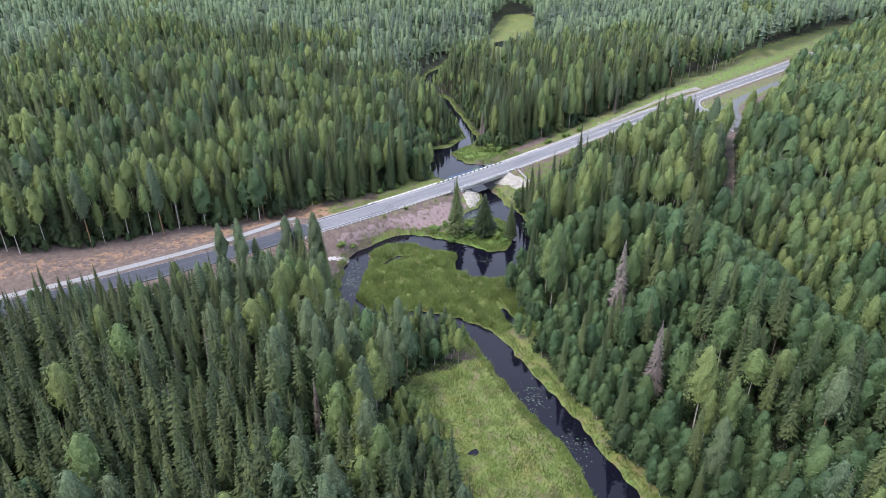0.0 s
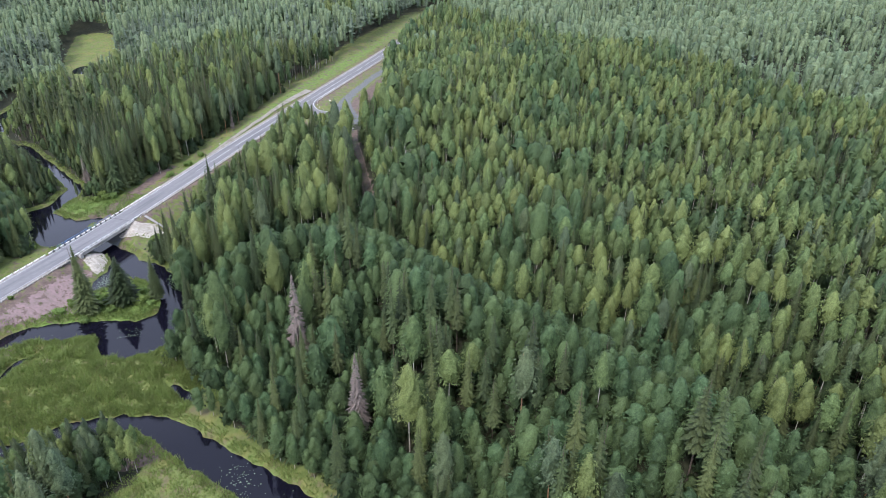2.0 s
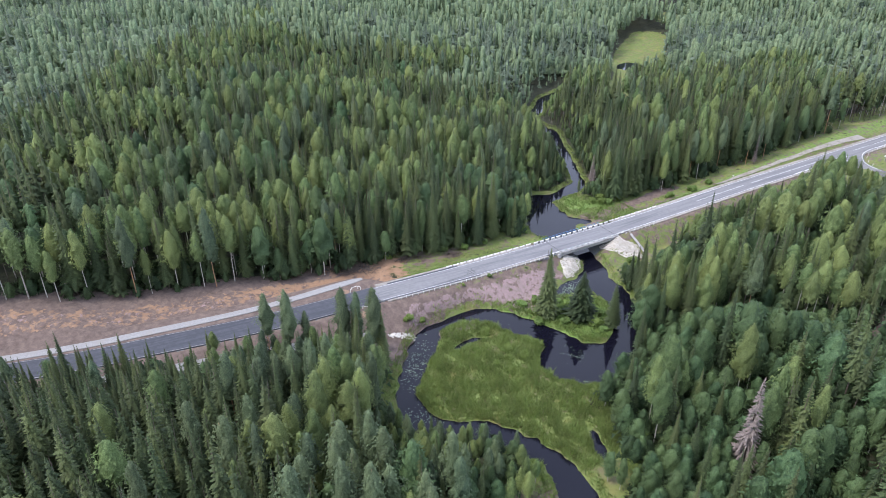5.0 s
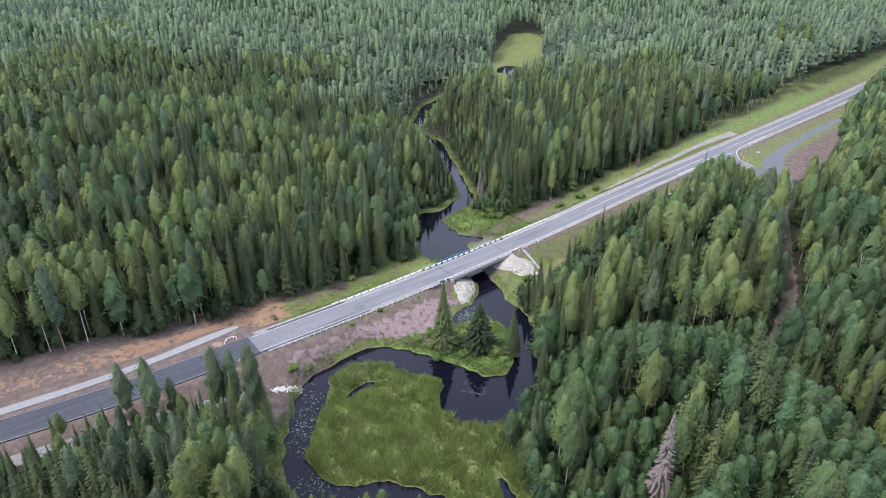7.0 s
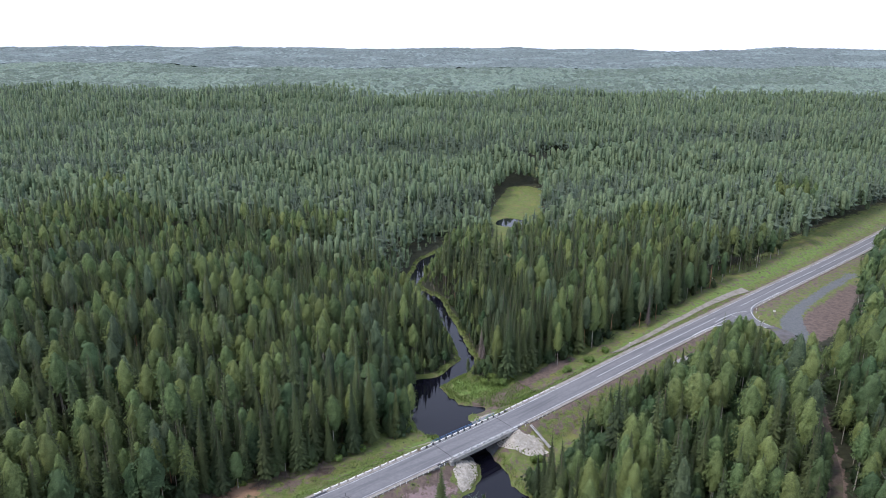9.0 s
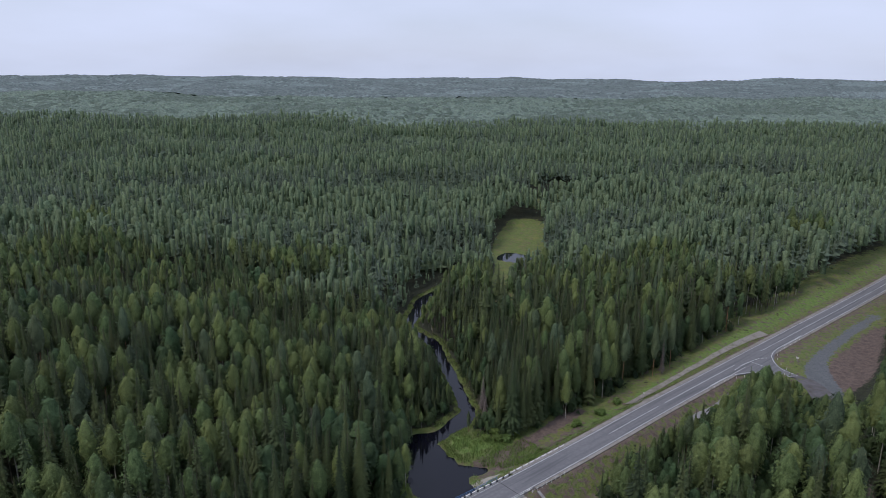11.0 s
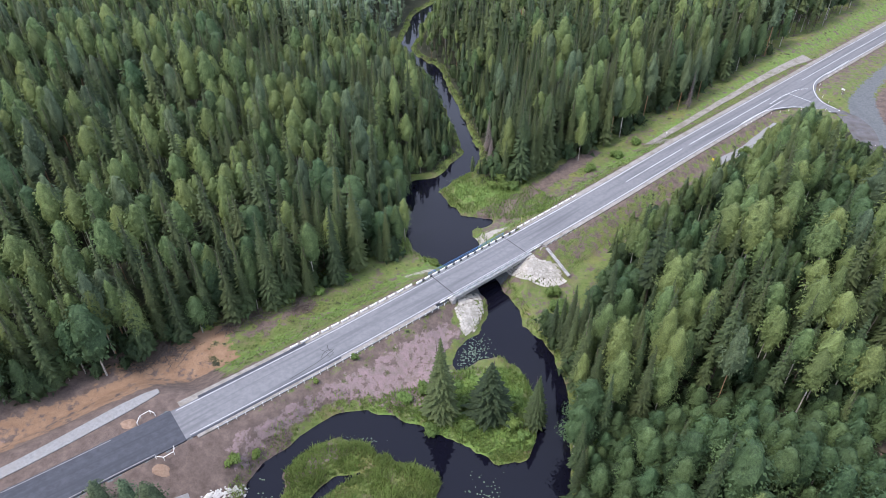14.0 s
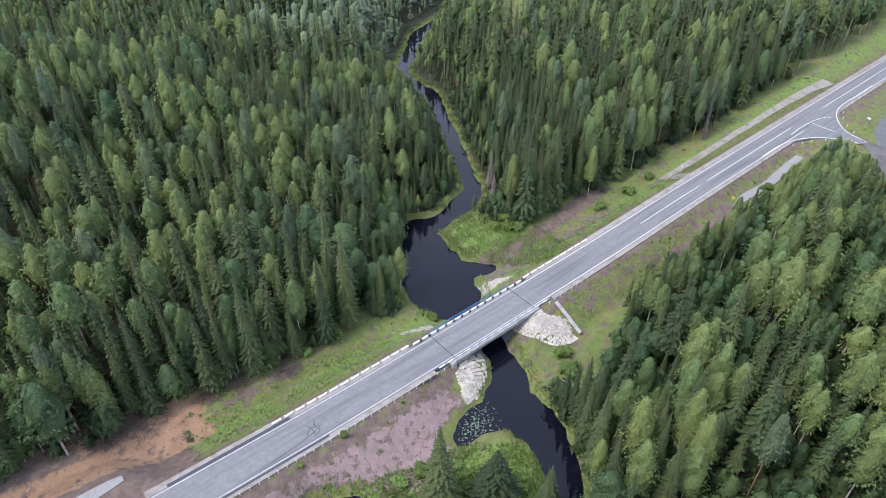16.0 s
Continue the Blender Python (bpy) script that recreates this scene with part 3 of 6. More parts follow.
# ---- water: one level sheet in the hollow of the creek ----
bm = bmesh.new()
wx, wy = np.arange(-60, 92, 8.0), np.arange(-90, 640, 10.0)
grid = [[bm.verts.new((x, y, 0)) for x in wx] for y in wy]
for j in range(len(wy) - 1):
    for i in range(len(wx) - 1):
        bm.faces.new((grid[j][i], grid[j][i + 1], grid[j + 1][i + 1], grid[j + 1][i]))
tagged(part("water", bm, WATER, None), "still dark peaty creek water mirroring the sky", "water", kind="structure")

# ---- road ----
def strip(name, s0, s1, q0, q1, dz, material, thick=0.0, step=2.0):
    """A ribbon along the road from s0 to s1 between the offsets q0 and q1, with a skirt of that thickness."""
    n = max(2, int((s1 - s0) / step) + 1)
    v = []
    for s in np.linspace(s0, s1, n):
        a, b = at_road(s, q0, dz), at_road(s, q1, dz)
        v += [a, b] + ([a - Vector((0, 0, thick)), b - Vector((0, 0, thick))] if thick else [])
    f, k = [], 4 if thick else 2
    for i in range(n - 1):
        j = i * k
        f.append((j, j + 1, j + k + 1, j + k) if q0 > q1 else (j + 1, j, j + k, j + k + 1))
        if thick:
            f += [(j + 2, j, j + k, j + k + 2), (j + 1, j + 3, j + k + 3, j + k + 1)]
    return mesh_from(name, [tuple(p) for p in v], f, material)


road = tagged(new("road"), "two-lane country road with worn grey asphalt and white lines", "road", kind="structure")
S0, S1 = 20.0, ROAD_S[-1] - 10
part("fresh_asphalt", strip("fresh_asphalt", S0, S_SEAM, 4.5, -4.5, -0.02, FRESH_ASPHALT, 0.4), None, road, "fresh dark asphalt")
part("asphalt", strip("asphalt", S_SEAM, S1, 4.2, -4.2, 0.0, ASPHALT, 0.4), None, road, "worn grey asphalt")
for q in (3.75, -3.75):
    part("edge_line", strip("edge_line", S_SEAM + 1, S_B + 2, q + 0.09, q - 0.09, 0.012, FADED_PAINT), None, road, "worn faded white line")
    part("edge_line", strip("edge_line", S_B + 2, S_MOUTH - 6 if q < 0 else S1, q + 0.09, q - 0.09, 0.012, LINE_PAINT), None, road, "white painted line")
part("edge_line", strip("edge_line", S_MOUTH + 26, S1, -3.66, -3.84, 0.012, LINE_PAINT), None, road, "white painted line")
part("edge_line", strip("edge_line", S0, S_SEAM - 6, -4.1, -4.25, -0.008, DIM_PAINT), None, road, "dim white line")
part("edge_line", strip("edge_line", S0, S_SEAM - 12, 4.25, 4.1, -0.008, DIM_PAINT), None, road, "dim white line")
part("centre_line", strip("centre_line", S_B + 46, S_B + 74, 0.09, -0.09, 0.012, LINE_PAINT), None, road, "white painted line")
part("centre_line", strip("centre_line", S_B + 78, S_MOUTH - 8, 0.09, -0.09, 0.012, LINE_PAINT), None, road, "white painted line")
part("centre_line", strip("centre_line", S_MOUTH + 14, S1, 0.09, -0.09, 0.012, LINE_PAINT), None, road, "white painted line")
part("asphalt_patch", strip("asphalt_patch", S_SEAM + 6, S_RAIL + 2, 4.75, 4.0, 0.014, FRESH_ASPHALT), None, road, "dark asphalt patch along the road edge")
part("asphalt_patch", strip("asphalt_patch", S_SEAM + 1, S_RAIL + 6, -4.1, -4.55, 0.014, FRESH_ASPHALT), None, road, "dark asphalt patch along the road edge")
for q0, q1 in ((4.2, 5.7), (-4.2, -5.3)):
    part("shoulder", strip("shoulder", S_SEAM + 2, S_A - 6, q0, q1, -0.03, TRACK_GRAVEL, 0.3), None, road, "gravel shoulder")
    part("shoulder", strip("shoulder", S_B + 6, S1, q0, q1, -0.03, TRACK_GRAVEL, 0.3), None, road, "gravel shoulder")


def ribbon(name, line, dz, material, thick=0.25):
    """A ribbon on the ground along a curve of (x, y, half width)."""
    line = np.asarray(line)
    t = np.gradient(line[:, :2], axis=0)
    t /= np.linalg.norm(t, axis=1)[:, None]
    n = np.stack([-t[:, 1], t[:, 0]], 1) * line[:, 2:3]
    a, b = line[:, :2] + n, line[:, :2] - n
    m = ground(line[:, 0], line[:, 1])[0]
    za, zb = ground(a[:, 0], a[:, 1])[0], ground(b[:, 0], b[:, 1])[0]
    up = np.maximum(0, m - (za + zb) / 2) + dz
    v = np.concatenate([np.stack([p[:, 0], p[:, 1], z + up - d], 1) for p, z, d in ((a, za, 0), (b, zb, 0), (a, za, thick), (b, zb, thick))])
    k, i = len(line), np.arange(len(line) - 1)
    f = np.concatenate([np.stack(q, 1) for q in ((i, i + k, i + k + 1, i + 1), (i + 2 * k, i, i + 1, i + 1 + 2 * k), (i + k, i + 3 * k, i + 1 + 3 * k, i + 1 + k))])
    return mesh_from(name, v, f, material)


for line, text in ((smooth_line([(-190, 148, 1.3), (-130, 177.5, 1.4), (-102.4, 194, 1.4), (-79, 209.8, 1.25), (-60, 226.2, 1.4), (-54.5, 230.8, 0.7)], 4), "pale gravel path along the new road"),
                   (smooth_line([(-150, 140, 1.3), (-118, 163, 1.3), (-95, 178.5, 1.2), (-75, 190, 1.1), (-58, 199.8, 1.1), (-47, 206, 1.2), (-42.5, 208.6, 1.0)], 3), "pale gravel drain path down to the creek"),
                   (smooth_line([(73.4, 338.8, 1.5), (86.6, 349.4, 1.3), (103.7, 363.2, 1.2), (125, 380.2, 1.3), (139.4, 391.8, 1.4), (149, 398.4, 2.2)], 3), "gravel side track along the grassy verge"),
                   (smooth_line([(90, 321.5, 0.8), (94.3, 325.8, 1.5), (103.2, 332.5, 1.6), (112.2, 341.6, 1.5), (119, 348.0, 1.2)], 3), "grey gravel side track past the junction")):
    tagged(new("gravel_path", ribbon("gravel_path", line, 0.20, TRACK_GRAVEL if "verge" in text else GRAVEL)), text, "path", kind="structure")
p, r = at_road(along(80, 334), 4.3), Vector((76.5, 340.2, 0))
tagged(new("field_entrance", ribbon("field_entrance", smooth_line([(p.x, p.y, 2.6), (r.x, r.y, 1.8)], 2), 0.05, TRACK_GRAVEL)), "short gravel field entrance beside the road", "path", kind="structure")

# ---- trees ----
import collections

def facing(v, f, n):
    """Turn each face to the side that its corners' normals name."""
    a, b, c = v[f[:, 0]], v[f[:, 1]], v[f[:, 2]]
    back = (np.cross(b - a, c - a) * (n[f[:, 0]] + n[f[:, 1]] + n[f[:, 2]])).sum(1) < 0
    f = f.copy()
    f[back] = f[back][:, ::-1]
    return v, f, n


def spruce_sprays(rng, h, r, layers, blades, foot=0.06, thin=0.0, wide=0.24):
    """Whorls of drooping sprays, each a folded kite; towards the top they lift. thin: share of sprays left out."""
    v, f, m = [], [], []
    for i in range(layers):
        u = (i + rng.uniform(0, 0.6)) / layers
        R = r * ((1 - foot) * (1 - u)) ** 0.92 * (0.72 + 0.28 * min(1.0, u / 0.12)) * rng.uniform(0.86, 1.12) + 0.10
        n = max(4, int(round(blades * (0.45 + 0.55 * (1 - u)))))
        turn = rng.uniform(0, 6.28)
        for k in range(n):
            if rng.uniform() < thin:
                continue
            a = turn + 6.283 * (k + rng.uniform(-0.3, 0.3)) / n
            z = h * (foot + (0.97 - foot) * min(1.0, u + rng.uniform(-0.5, 0.5) / layers))
            q = R * rng.uniform(0.72, 1.16)
            w = wide * q + 0.12
            c, s = math.cos(a), math.sin(a)
            fall = (0.34 - 0.50 * max(0.0, u - 0.45)) * rng.uniform(0.6, 1.35)
            j = len(v)
            v += [(0.12 * q * c, 0.12 * q * s, z + 0.10 * q), (0.62 * q * c - w * s, 0.62 * q * s + w * c, z - 0.45 * fall * q - 0.35 * w), (q * c, q * s, z - fall * q), (0.62 * q * c + w * s, 0.62 * q * s - w * c, z - 0.45 * fall * q - 0.35 * w)]
            m += [(0.45 * c, 0.45 * s, 1.0), (0.6 * c - 0.5 * s, 0.6 * s + 0.5 * c, 0.75), (0.9 * c, 0.9 * s, 0.6), (0.6 * c + 0.5 * s, 0.6 * s - 0.5 * c, 0.75)]
            f += [(j, j + 2, j + 1), (j, j + 3, j + 2)]
    j = len(v)
    v += [(0.12, 0, 0.92 * h), (-0.08, 0.11, 0.92 * h), (-0.08, -0.11, 0.92 * h), (0, 0, h)]
    m += [(1, 0, 0.4), (-0.6, 0.8, 0.4), (-0.6, -0.8, 0.4), (0, 0, 1)]
    f += [(j, j + 1, j + 3), (j + 1, j + 2, j + 3), (j + 2, j, j + 3)]
    m = np.array(m)
    return np.array(v), np.array(f), m / np.linalg.norm(m, axis=1)[:, None]


def ball_of(level):
    bm = bmesh.new()
    bmesh.ops.create_icosphere(bm, subdivisions=level, radius=1.0)
    v, f = np.array([p.co[:] for p in bm.verts]), np.array([[p.index for p in q.verts] for q in bm.faces])
    bm.free()
    return v, f


BALL = {1: ball_of(1)}


def sprays(rng, centre, radii, n, size, quad):
    """n leafy sprays on an ellipsoid's skin, facing mostly outwards."""
    d = rng.normal(size=(n, 3))
    d[:, 2] = d[:, 2] * 0.9 + 0.35
    d /= np.linalg.norm(d, axis=1)[:, None]
    p = centre + d * radii * rng.uniform(0.92, 1.16, (n, 1))
    nrm = d * (0.8, 0.8, 0.8) + (0, 0, 0.35) + 0.22 * rng.normal(size=(n, 3))
    nrm /= np.linalg.norm(nrm, axis=1)[:, None]
    hang = np.array([0, 0, -1.0]) + 0.40 * rng.normal(size=(n, 3))
    e1 = hang - nrm * (hang * nrm).sum(1)[:, None]
    e1 /= np.linalg.norm(e1, axis=1)[:, None] + 1e-6
    e2, g = np.cross(nrm, e1), size * rng.uniform(0.6, 1.35, (n, 1))
    if quad:
        v = np.stack([p - e1 * g, p - e2 * g * 0.45, p + e1 * g * 1.2, p + e2 * g * 0.45], 1)
        k = np.arange(n)[:, None] * 4
        return v.reshape(-1, 3), np.concatenate([k + (0, 1, 2), k + (0, 2, 3)])
    v = np.stack([p + e1 * g * 1.35, p - e1 * g * 0.6 - e2 * g * 0.6, p - e1 * g * 0.6 + e2 * g * 0.6], 1)
    return v.reshape(-1, 3), np.arange(n)[:, None] * 3 + np.array((0, 2, 1))


def joined(parts):
    vs, fs, base = [], [], 0
    for v, f in parts:
        vs.append(v)
        fs.append(f + base)
        base += len(v)
    return np.concatenate(vs), np.concatenate(fs)


def lump(rng, level, centre, radii, rough, point=0.0):
    """An uneven leafy body; point: how far it narrows to the top."""
    v, f = BALL[level]
    v = v * rng.uniform(1 - rough, 1 + rough, (len(v), 1))
    v = v * np.stack([1 - point * np.clip(v[:, 2], -0.3, 1)] * 2 + [np.ones(len(v))], 1)
    a = rng.uniform(0, 6.28)
    c, s = math.cos(a), math.sin(a)
    return np.stack([v[:, 0] * c - v[:, 1] * s, v[:, 0] * s + v[:, 1] * c, v[:, 2]], 1) * radii + centre, f


def crown_body(rng, h, r, foot, shape, boughs, swell, n, size, rings, sides, hang=0.5):
    """A leafy crown: a lumpy body swollen by its boughs, clad in n hanging sprays. shape(u): its width from foot (0) to top (1)."""
    low, tall = h * foot, h * (1 - foot)
    bu = (np.arange(boughs) + rng.uniform(0.2, 0.8, boughs)) / boughs * 0.96
    ba = np.arange(boughs) * 2.4 + rng.uniform(-0.5, 0.5, boughs)
    bw = r * rng.uniform(0.28, 0.46, boughs)

    def skin(a, u):
        """Radius at an angle and height, and the bough it belongs to."""
        turn = np.abs((a[:, None] - ba + math.pi) % (2 * math.pi) - math.pi) * shape(bu) * r
        d = (turn / bw) ** 2 + ((u[:, None] - bu) * tall / (1.05 * bw)) ** 2
        near = d.argmin(1)
        return r * shape(u) * (1 - swell + 1.55 * swell * np.exp(-d[np.arange(len(a)), near])) + 0.08, near

    def lie(a, u, rad, near):
        p = np.stack([np.cos(a) * rad, np.sin(a) * rad, low + tall * u], 1)
        hub = np.stack([np.cos(ba[near]), np.sin(ba[near]), np.zeros(len(near))], 1) * (0.45 * r * shape(bu[near]))[:, None]
        hub[:, 2] = low + tall * (bu[near] - 0.05)
        m = (p - hub) / np.array((1, 1, 1.3)) + np.stack([np.cos(a), np.sin(a), np.full(len(a), 0.55)], 1) * 0.35 * r
        return p, m / (np.linalg.norm(m, axis=1)[:, None] + 1e-6)

    # the body
    uu = np.repeat(np.linspace(0.03, 0.92, rings), sides)
    aa = np.tile(np.arange(sides) * 6.2832 / sides, rings) + np.repeat(np.arange(rings), sides) * 0.5
    rad, near = skin(aa % 6.2832, uu)
    v0, n0 = lie(aa, uu, rad * 0.72, near)
    v0 = np.vstack([v0, [(0, 0, low + tall * 0.985)], [(0, 0, low - 0.02 * tall)]])
    n0 = np.vstack([n0, [(0, 0, 1)], [(0, 0, -1)]])
    i, k = np.arange(rings * sides).reshape(rings, sides), rings * sides
    j = np.roll(i, -1, 1)
    f0 = np.concatenate([np.stack([i[:-1], j[:-1], j[1:]], -1).reshape(-1, 3), np.stack([i[:-1], j[1:], i[1:]], -1).reshape(-1, 3),
                         np.stack([i[-1], j[-1], np.full(sides, k)], -1), np.stack([j[0], i[0], np.full(sides, k + 1)], -1)])
    # the sprays
    u = rng.uniform(0, 1, n * 3)
    u = u[rng.uniform(0, 1.12, n * 3) < shape(u) + 0.12][:n]
    a = rng.uniform(0, 6.2832, len(u))
    rad, near = skin(a, u)
    p, m = lie(a, u, rad * rng.uniform(0.70, 1.12, len(u)), near)
    out = np.stack([np.cos(a), np.sin(a), np.full(len(u), -hang)], 1) + 0.45 * rng.normal(size=(len(u), 3))
    nrm = 0.75 * m + (0, 0, 0.30) + 0.33 * rng.normal(size=(len(u), 3))
    nrm /= np.linalg.norm(nrm, axis=1)[:, None]
    e1 = out - nrm * (out * nrm).sum(1)[:, None]
    e1 /= np.linalg.norm(e1, axis=1)[:, None] + 1e-6
    e2, g = np.cross(nrm, e1), size * rng.uniform(0.6, 1.4, (len(u), 1))
    v1 = np.stack([p + e1 * g * 1.3, p - e1 * g * 0.6 - e2 * g * 0.62, p - e1 * g * 0.6 + e2 * g * 0.62], 1).reshape(-1, 3)
    f1 = np.arange(len(u) * 3).reshape(-1, 3)
    return facing(np.vstack([v0, v1]), np.vstack([f0, f1 + len(v0)]), np.vstack([n0, np.repeat(m, 3, 0)]))


def oval(full, point, blunt):
    """A crown's width over its height: the widest at full, narrowing to the top by point."""
    return lambda u: (np.minimum(1, (u + 0.10) / (full + 0.10)) ** 0.6) * np.maximum(0, 1 - np.maximum(0, (u - full) / (1 - full)) ** point) ** blunt


def trunk_shape(rng, h, r, sides=6, lean=0.02, limbs=0, foot=0.3):
    """A tapered, slightly bent trunk, with limbs where asked."""
    v, f = [], []
    dx, dy = rng.uniform(-lean, lean, 2)

    def tube(p, q, r0, r1, k):
        p, q = np.array(p), np.array(q)
        d = (q - p) / np.linalg.norm(q - p)
        e1 = np.cross(d, (0.3, 0.9, 0.1))
        e1 /= np.linalg.norm(e1)
        e2, j = np.cross(d, e1), len(v)
        for c, rad in ((p, r0), (q, r1)):
            for i in range(k):
                a = 6.283 * i / k
                v.append(c + (e1 * math.cos(a) + e2 * math.sin(a)) * rad)
        for i in range(k):
            f.append((j + i, j + (i + 1) % k, j + k + (i + 1) % k))
            f.append((j + i, j + k + (i + 1) % k, j + k + i))

    m = (dx * h * 0.5, dy * h * 0.5, h * 0.5)
    tube((0, 0, -0.4), m, r, r * 0.68, sides)
    tube(m, (dx * h * 1.3, dy * h * 1.3, h * 0.94), r * 0.68, r * 0.15, sides)
    for i in range(limbs):
        u, a = foot + (0.85 - foot) * (i + 0.5) / limbs, i * 2.4
        q = 0.12 * h * (1.1 - u)
        tube((dx * h * u, dy * h * u, h * u), (math.cos(a) * q, math.sin(a) * q, h * u + 0.7 * q), r * 0.3, r * 0.08, 4)
    return np.array(v), np.array(f)


rng = np.random.RandomState(7)


def soften(me, crown):
    """Blend each leaf's own normal with the crown's, so that a crown shades as one body."""
    own = np.empty(len(me.vertices) * 3, dtype=np.float32)
    me.vertices.foreach_get("normal", own)
    n = 0.46 * own.reshape(-1, 3) + 0.72 * crown
    n /= np.linalg.norm(n, axis=1)[:, None] + 1e-6
    me.attributes.new("custom_normal", "FLOAT_VECTOR", "POINT").data.foreach_set("vector", n.astype(np.float32).ravel())
    me.update()


def tri_mesh(name, vf, material):
    me = mesh_from(name, vf[0], vf[1], material, len(vf) > 2)
    if len(vf) > 2:
        soften(me, vf[2])
    return me


KINDS = {
    "spruce": dict(leaf=SPRUCE, bark=BARK, h=26.0, r=3.15, label="dark green spruce with drooping needled branches standing in the woods"),
    "birch": dict(leaf=BIRCH, bark=PALE_BARK, h=24.0, r=3.5, label="light green birch with a pale trunk standing in the woods"),
    "aspen": dict(leaf=ASPEN, bark=PALE_BARK, h=17.0, r=3.5, label="grey-green aspen with a full rounded crown in the woods"),
    "pine": dict(leaf=PINE, bark=PINE_BARK, h=26.0, r=3.4, label="tall pine with a reddish trunk and high crown"),
}
CROWNS = {"birch": (0.40, 0.32, 1.50, 0.82, 20, 0.38), "aspen": (0.24, 0.40, 2.1, 0.70, 20, 0.42), "pine": (0.33, 0.32, 1.5, 0.80, 17, 0.46)}


def crown_of(kind, rng, detail):
    """detail 0: far, 1: middle distance, 2: single trees, 3: near woods, 4: the edge of the near woods, with low branches."""
    k = KINDS[kind]
    h, r = k["h"], k["r"]
    if kind == "spruce":
        parts = [spruce_sprays(rng, h, r * (2.1, 1.5, 1.05, 1.25, 1.1)[detail], *((4, 6), (7, 8), (34, 17), (17, 13), (25, 13))[detail], foot=(0.42, 0.40, 0.05, 0.36, 0.08)[detail], wide=(0.40, 0.28, 0.105, 0.130, 0.130)[detail])]
        n = (4, 6, 9, 7, 7)[detail]
        a = np.arange(n) * 6.2832 / n
        ring = np.stack([np.cos(a) * r * (0.36, 0.40, 0.55, 0.42, 0.52)[detail], np.sin(a) * r * (0.36, 0.40, 0.55, 0.42, 0.52)[detail], np.full(n, h * (0.45, 0.36, 0.08, 0.32, 0.09)[detail])], 1)
        core = np.vstack([ring, [(0, 0, h * 0.92)]]), np.stack([np.arange(n), (np.arange(n) + 1) % n, np.full(n, n)], 1)
        turned = np.vstack([np.stack([np.cos(a), np.sin(a), np.full(n, 0.3)], 1) / 1.044, [(0, 0, 1)]])
        v, f, m = parts[0]
        return facing(np.vstack([v, core[0]]), np.vstack([f, core[1] + len(v)]), np.vstack([m, turned]))
    foot, full, point, blunt, boughs, swell = CROWNS[kind]
    foot, r = foot + rng.uniform(-0.07, 0.07) + (0.14 if detail in (0, 1, 3) and kind != "aspen" else 0.0), r * rng.uniform(0.88, 1.14)
    shape = oval(full + rng.uniform(-0.08, 0.10), point * rng.uniform(0.8, 1.2), blunt)
    count, size, rings, sides = ((22, 0.85, 2, 5), (75, 0.60, 4, 6), (1250, 0.21, 7, 9), (370, 0.31, 5, 7), (470, 0.31, 6, 7))[detail]
    return crown_body(rng, h, r * (1.6 if detail == 0 else 1.0), foot, shape, boughs if detail > 1 else 9, swell if detail else 0.2, count, size, rings, sides, 0.9 if kind == "birch" else 0.35)


# single trees: an empty at the foot, a trunk and a crown that alike trees share
SHAPES = {}
for kind, k in KINDS.items():
    SHAPES[kind] = [(tri_mesh("trunk", trunk_shape(rng, k["h"], 0.17, 6, 0.02, 0 if kind == "spruce" else 7, 0.35), k["bark"]),
                     tri_mesh("crown", crown_of(kind, rng, 2), k["leaf"])) for i in range(6)]


def plant(kind, x, y, z, h, wide=1.0, turn=0.0, shape=0, label="", group="trees of the mixed forest", name=""):
    k = KINDS[kind]
    ob = tagged(new(name or kind + "_tree"), label or k["label"], "tree", group)
    s = h / k["h"]
    ob.matrix_world = Matrix.Translation((x, y, z)) @ Matrix.Rotation(turn, 4, "Z") @ Matrix.Diagonal((s * wide, s * wide, s, 1))
    part("trunk", SHAPES[kind][shape][0], None, ob)
    part("crown", SHAPES[kind][shape][1], None, ob)
    return ob


DEAD_TREES = ((51.3, 171.2), (52.6, 136.9), (20.0, 338.5), (-29.0, 122.0), (-58.0, 138.0))


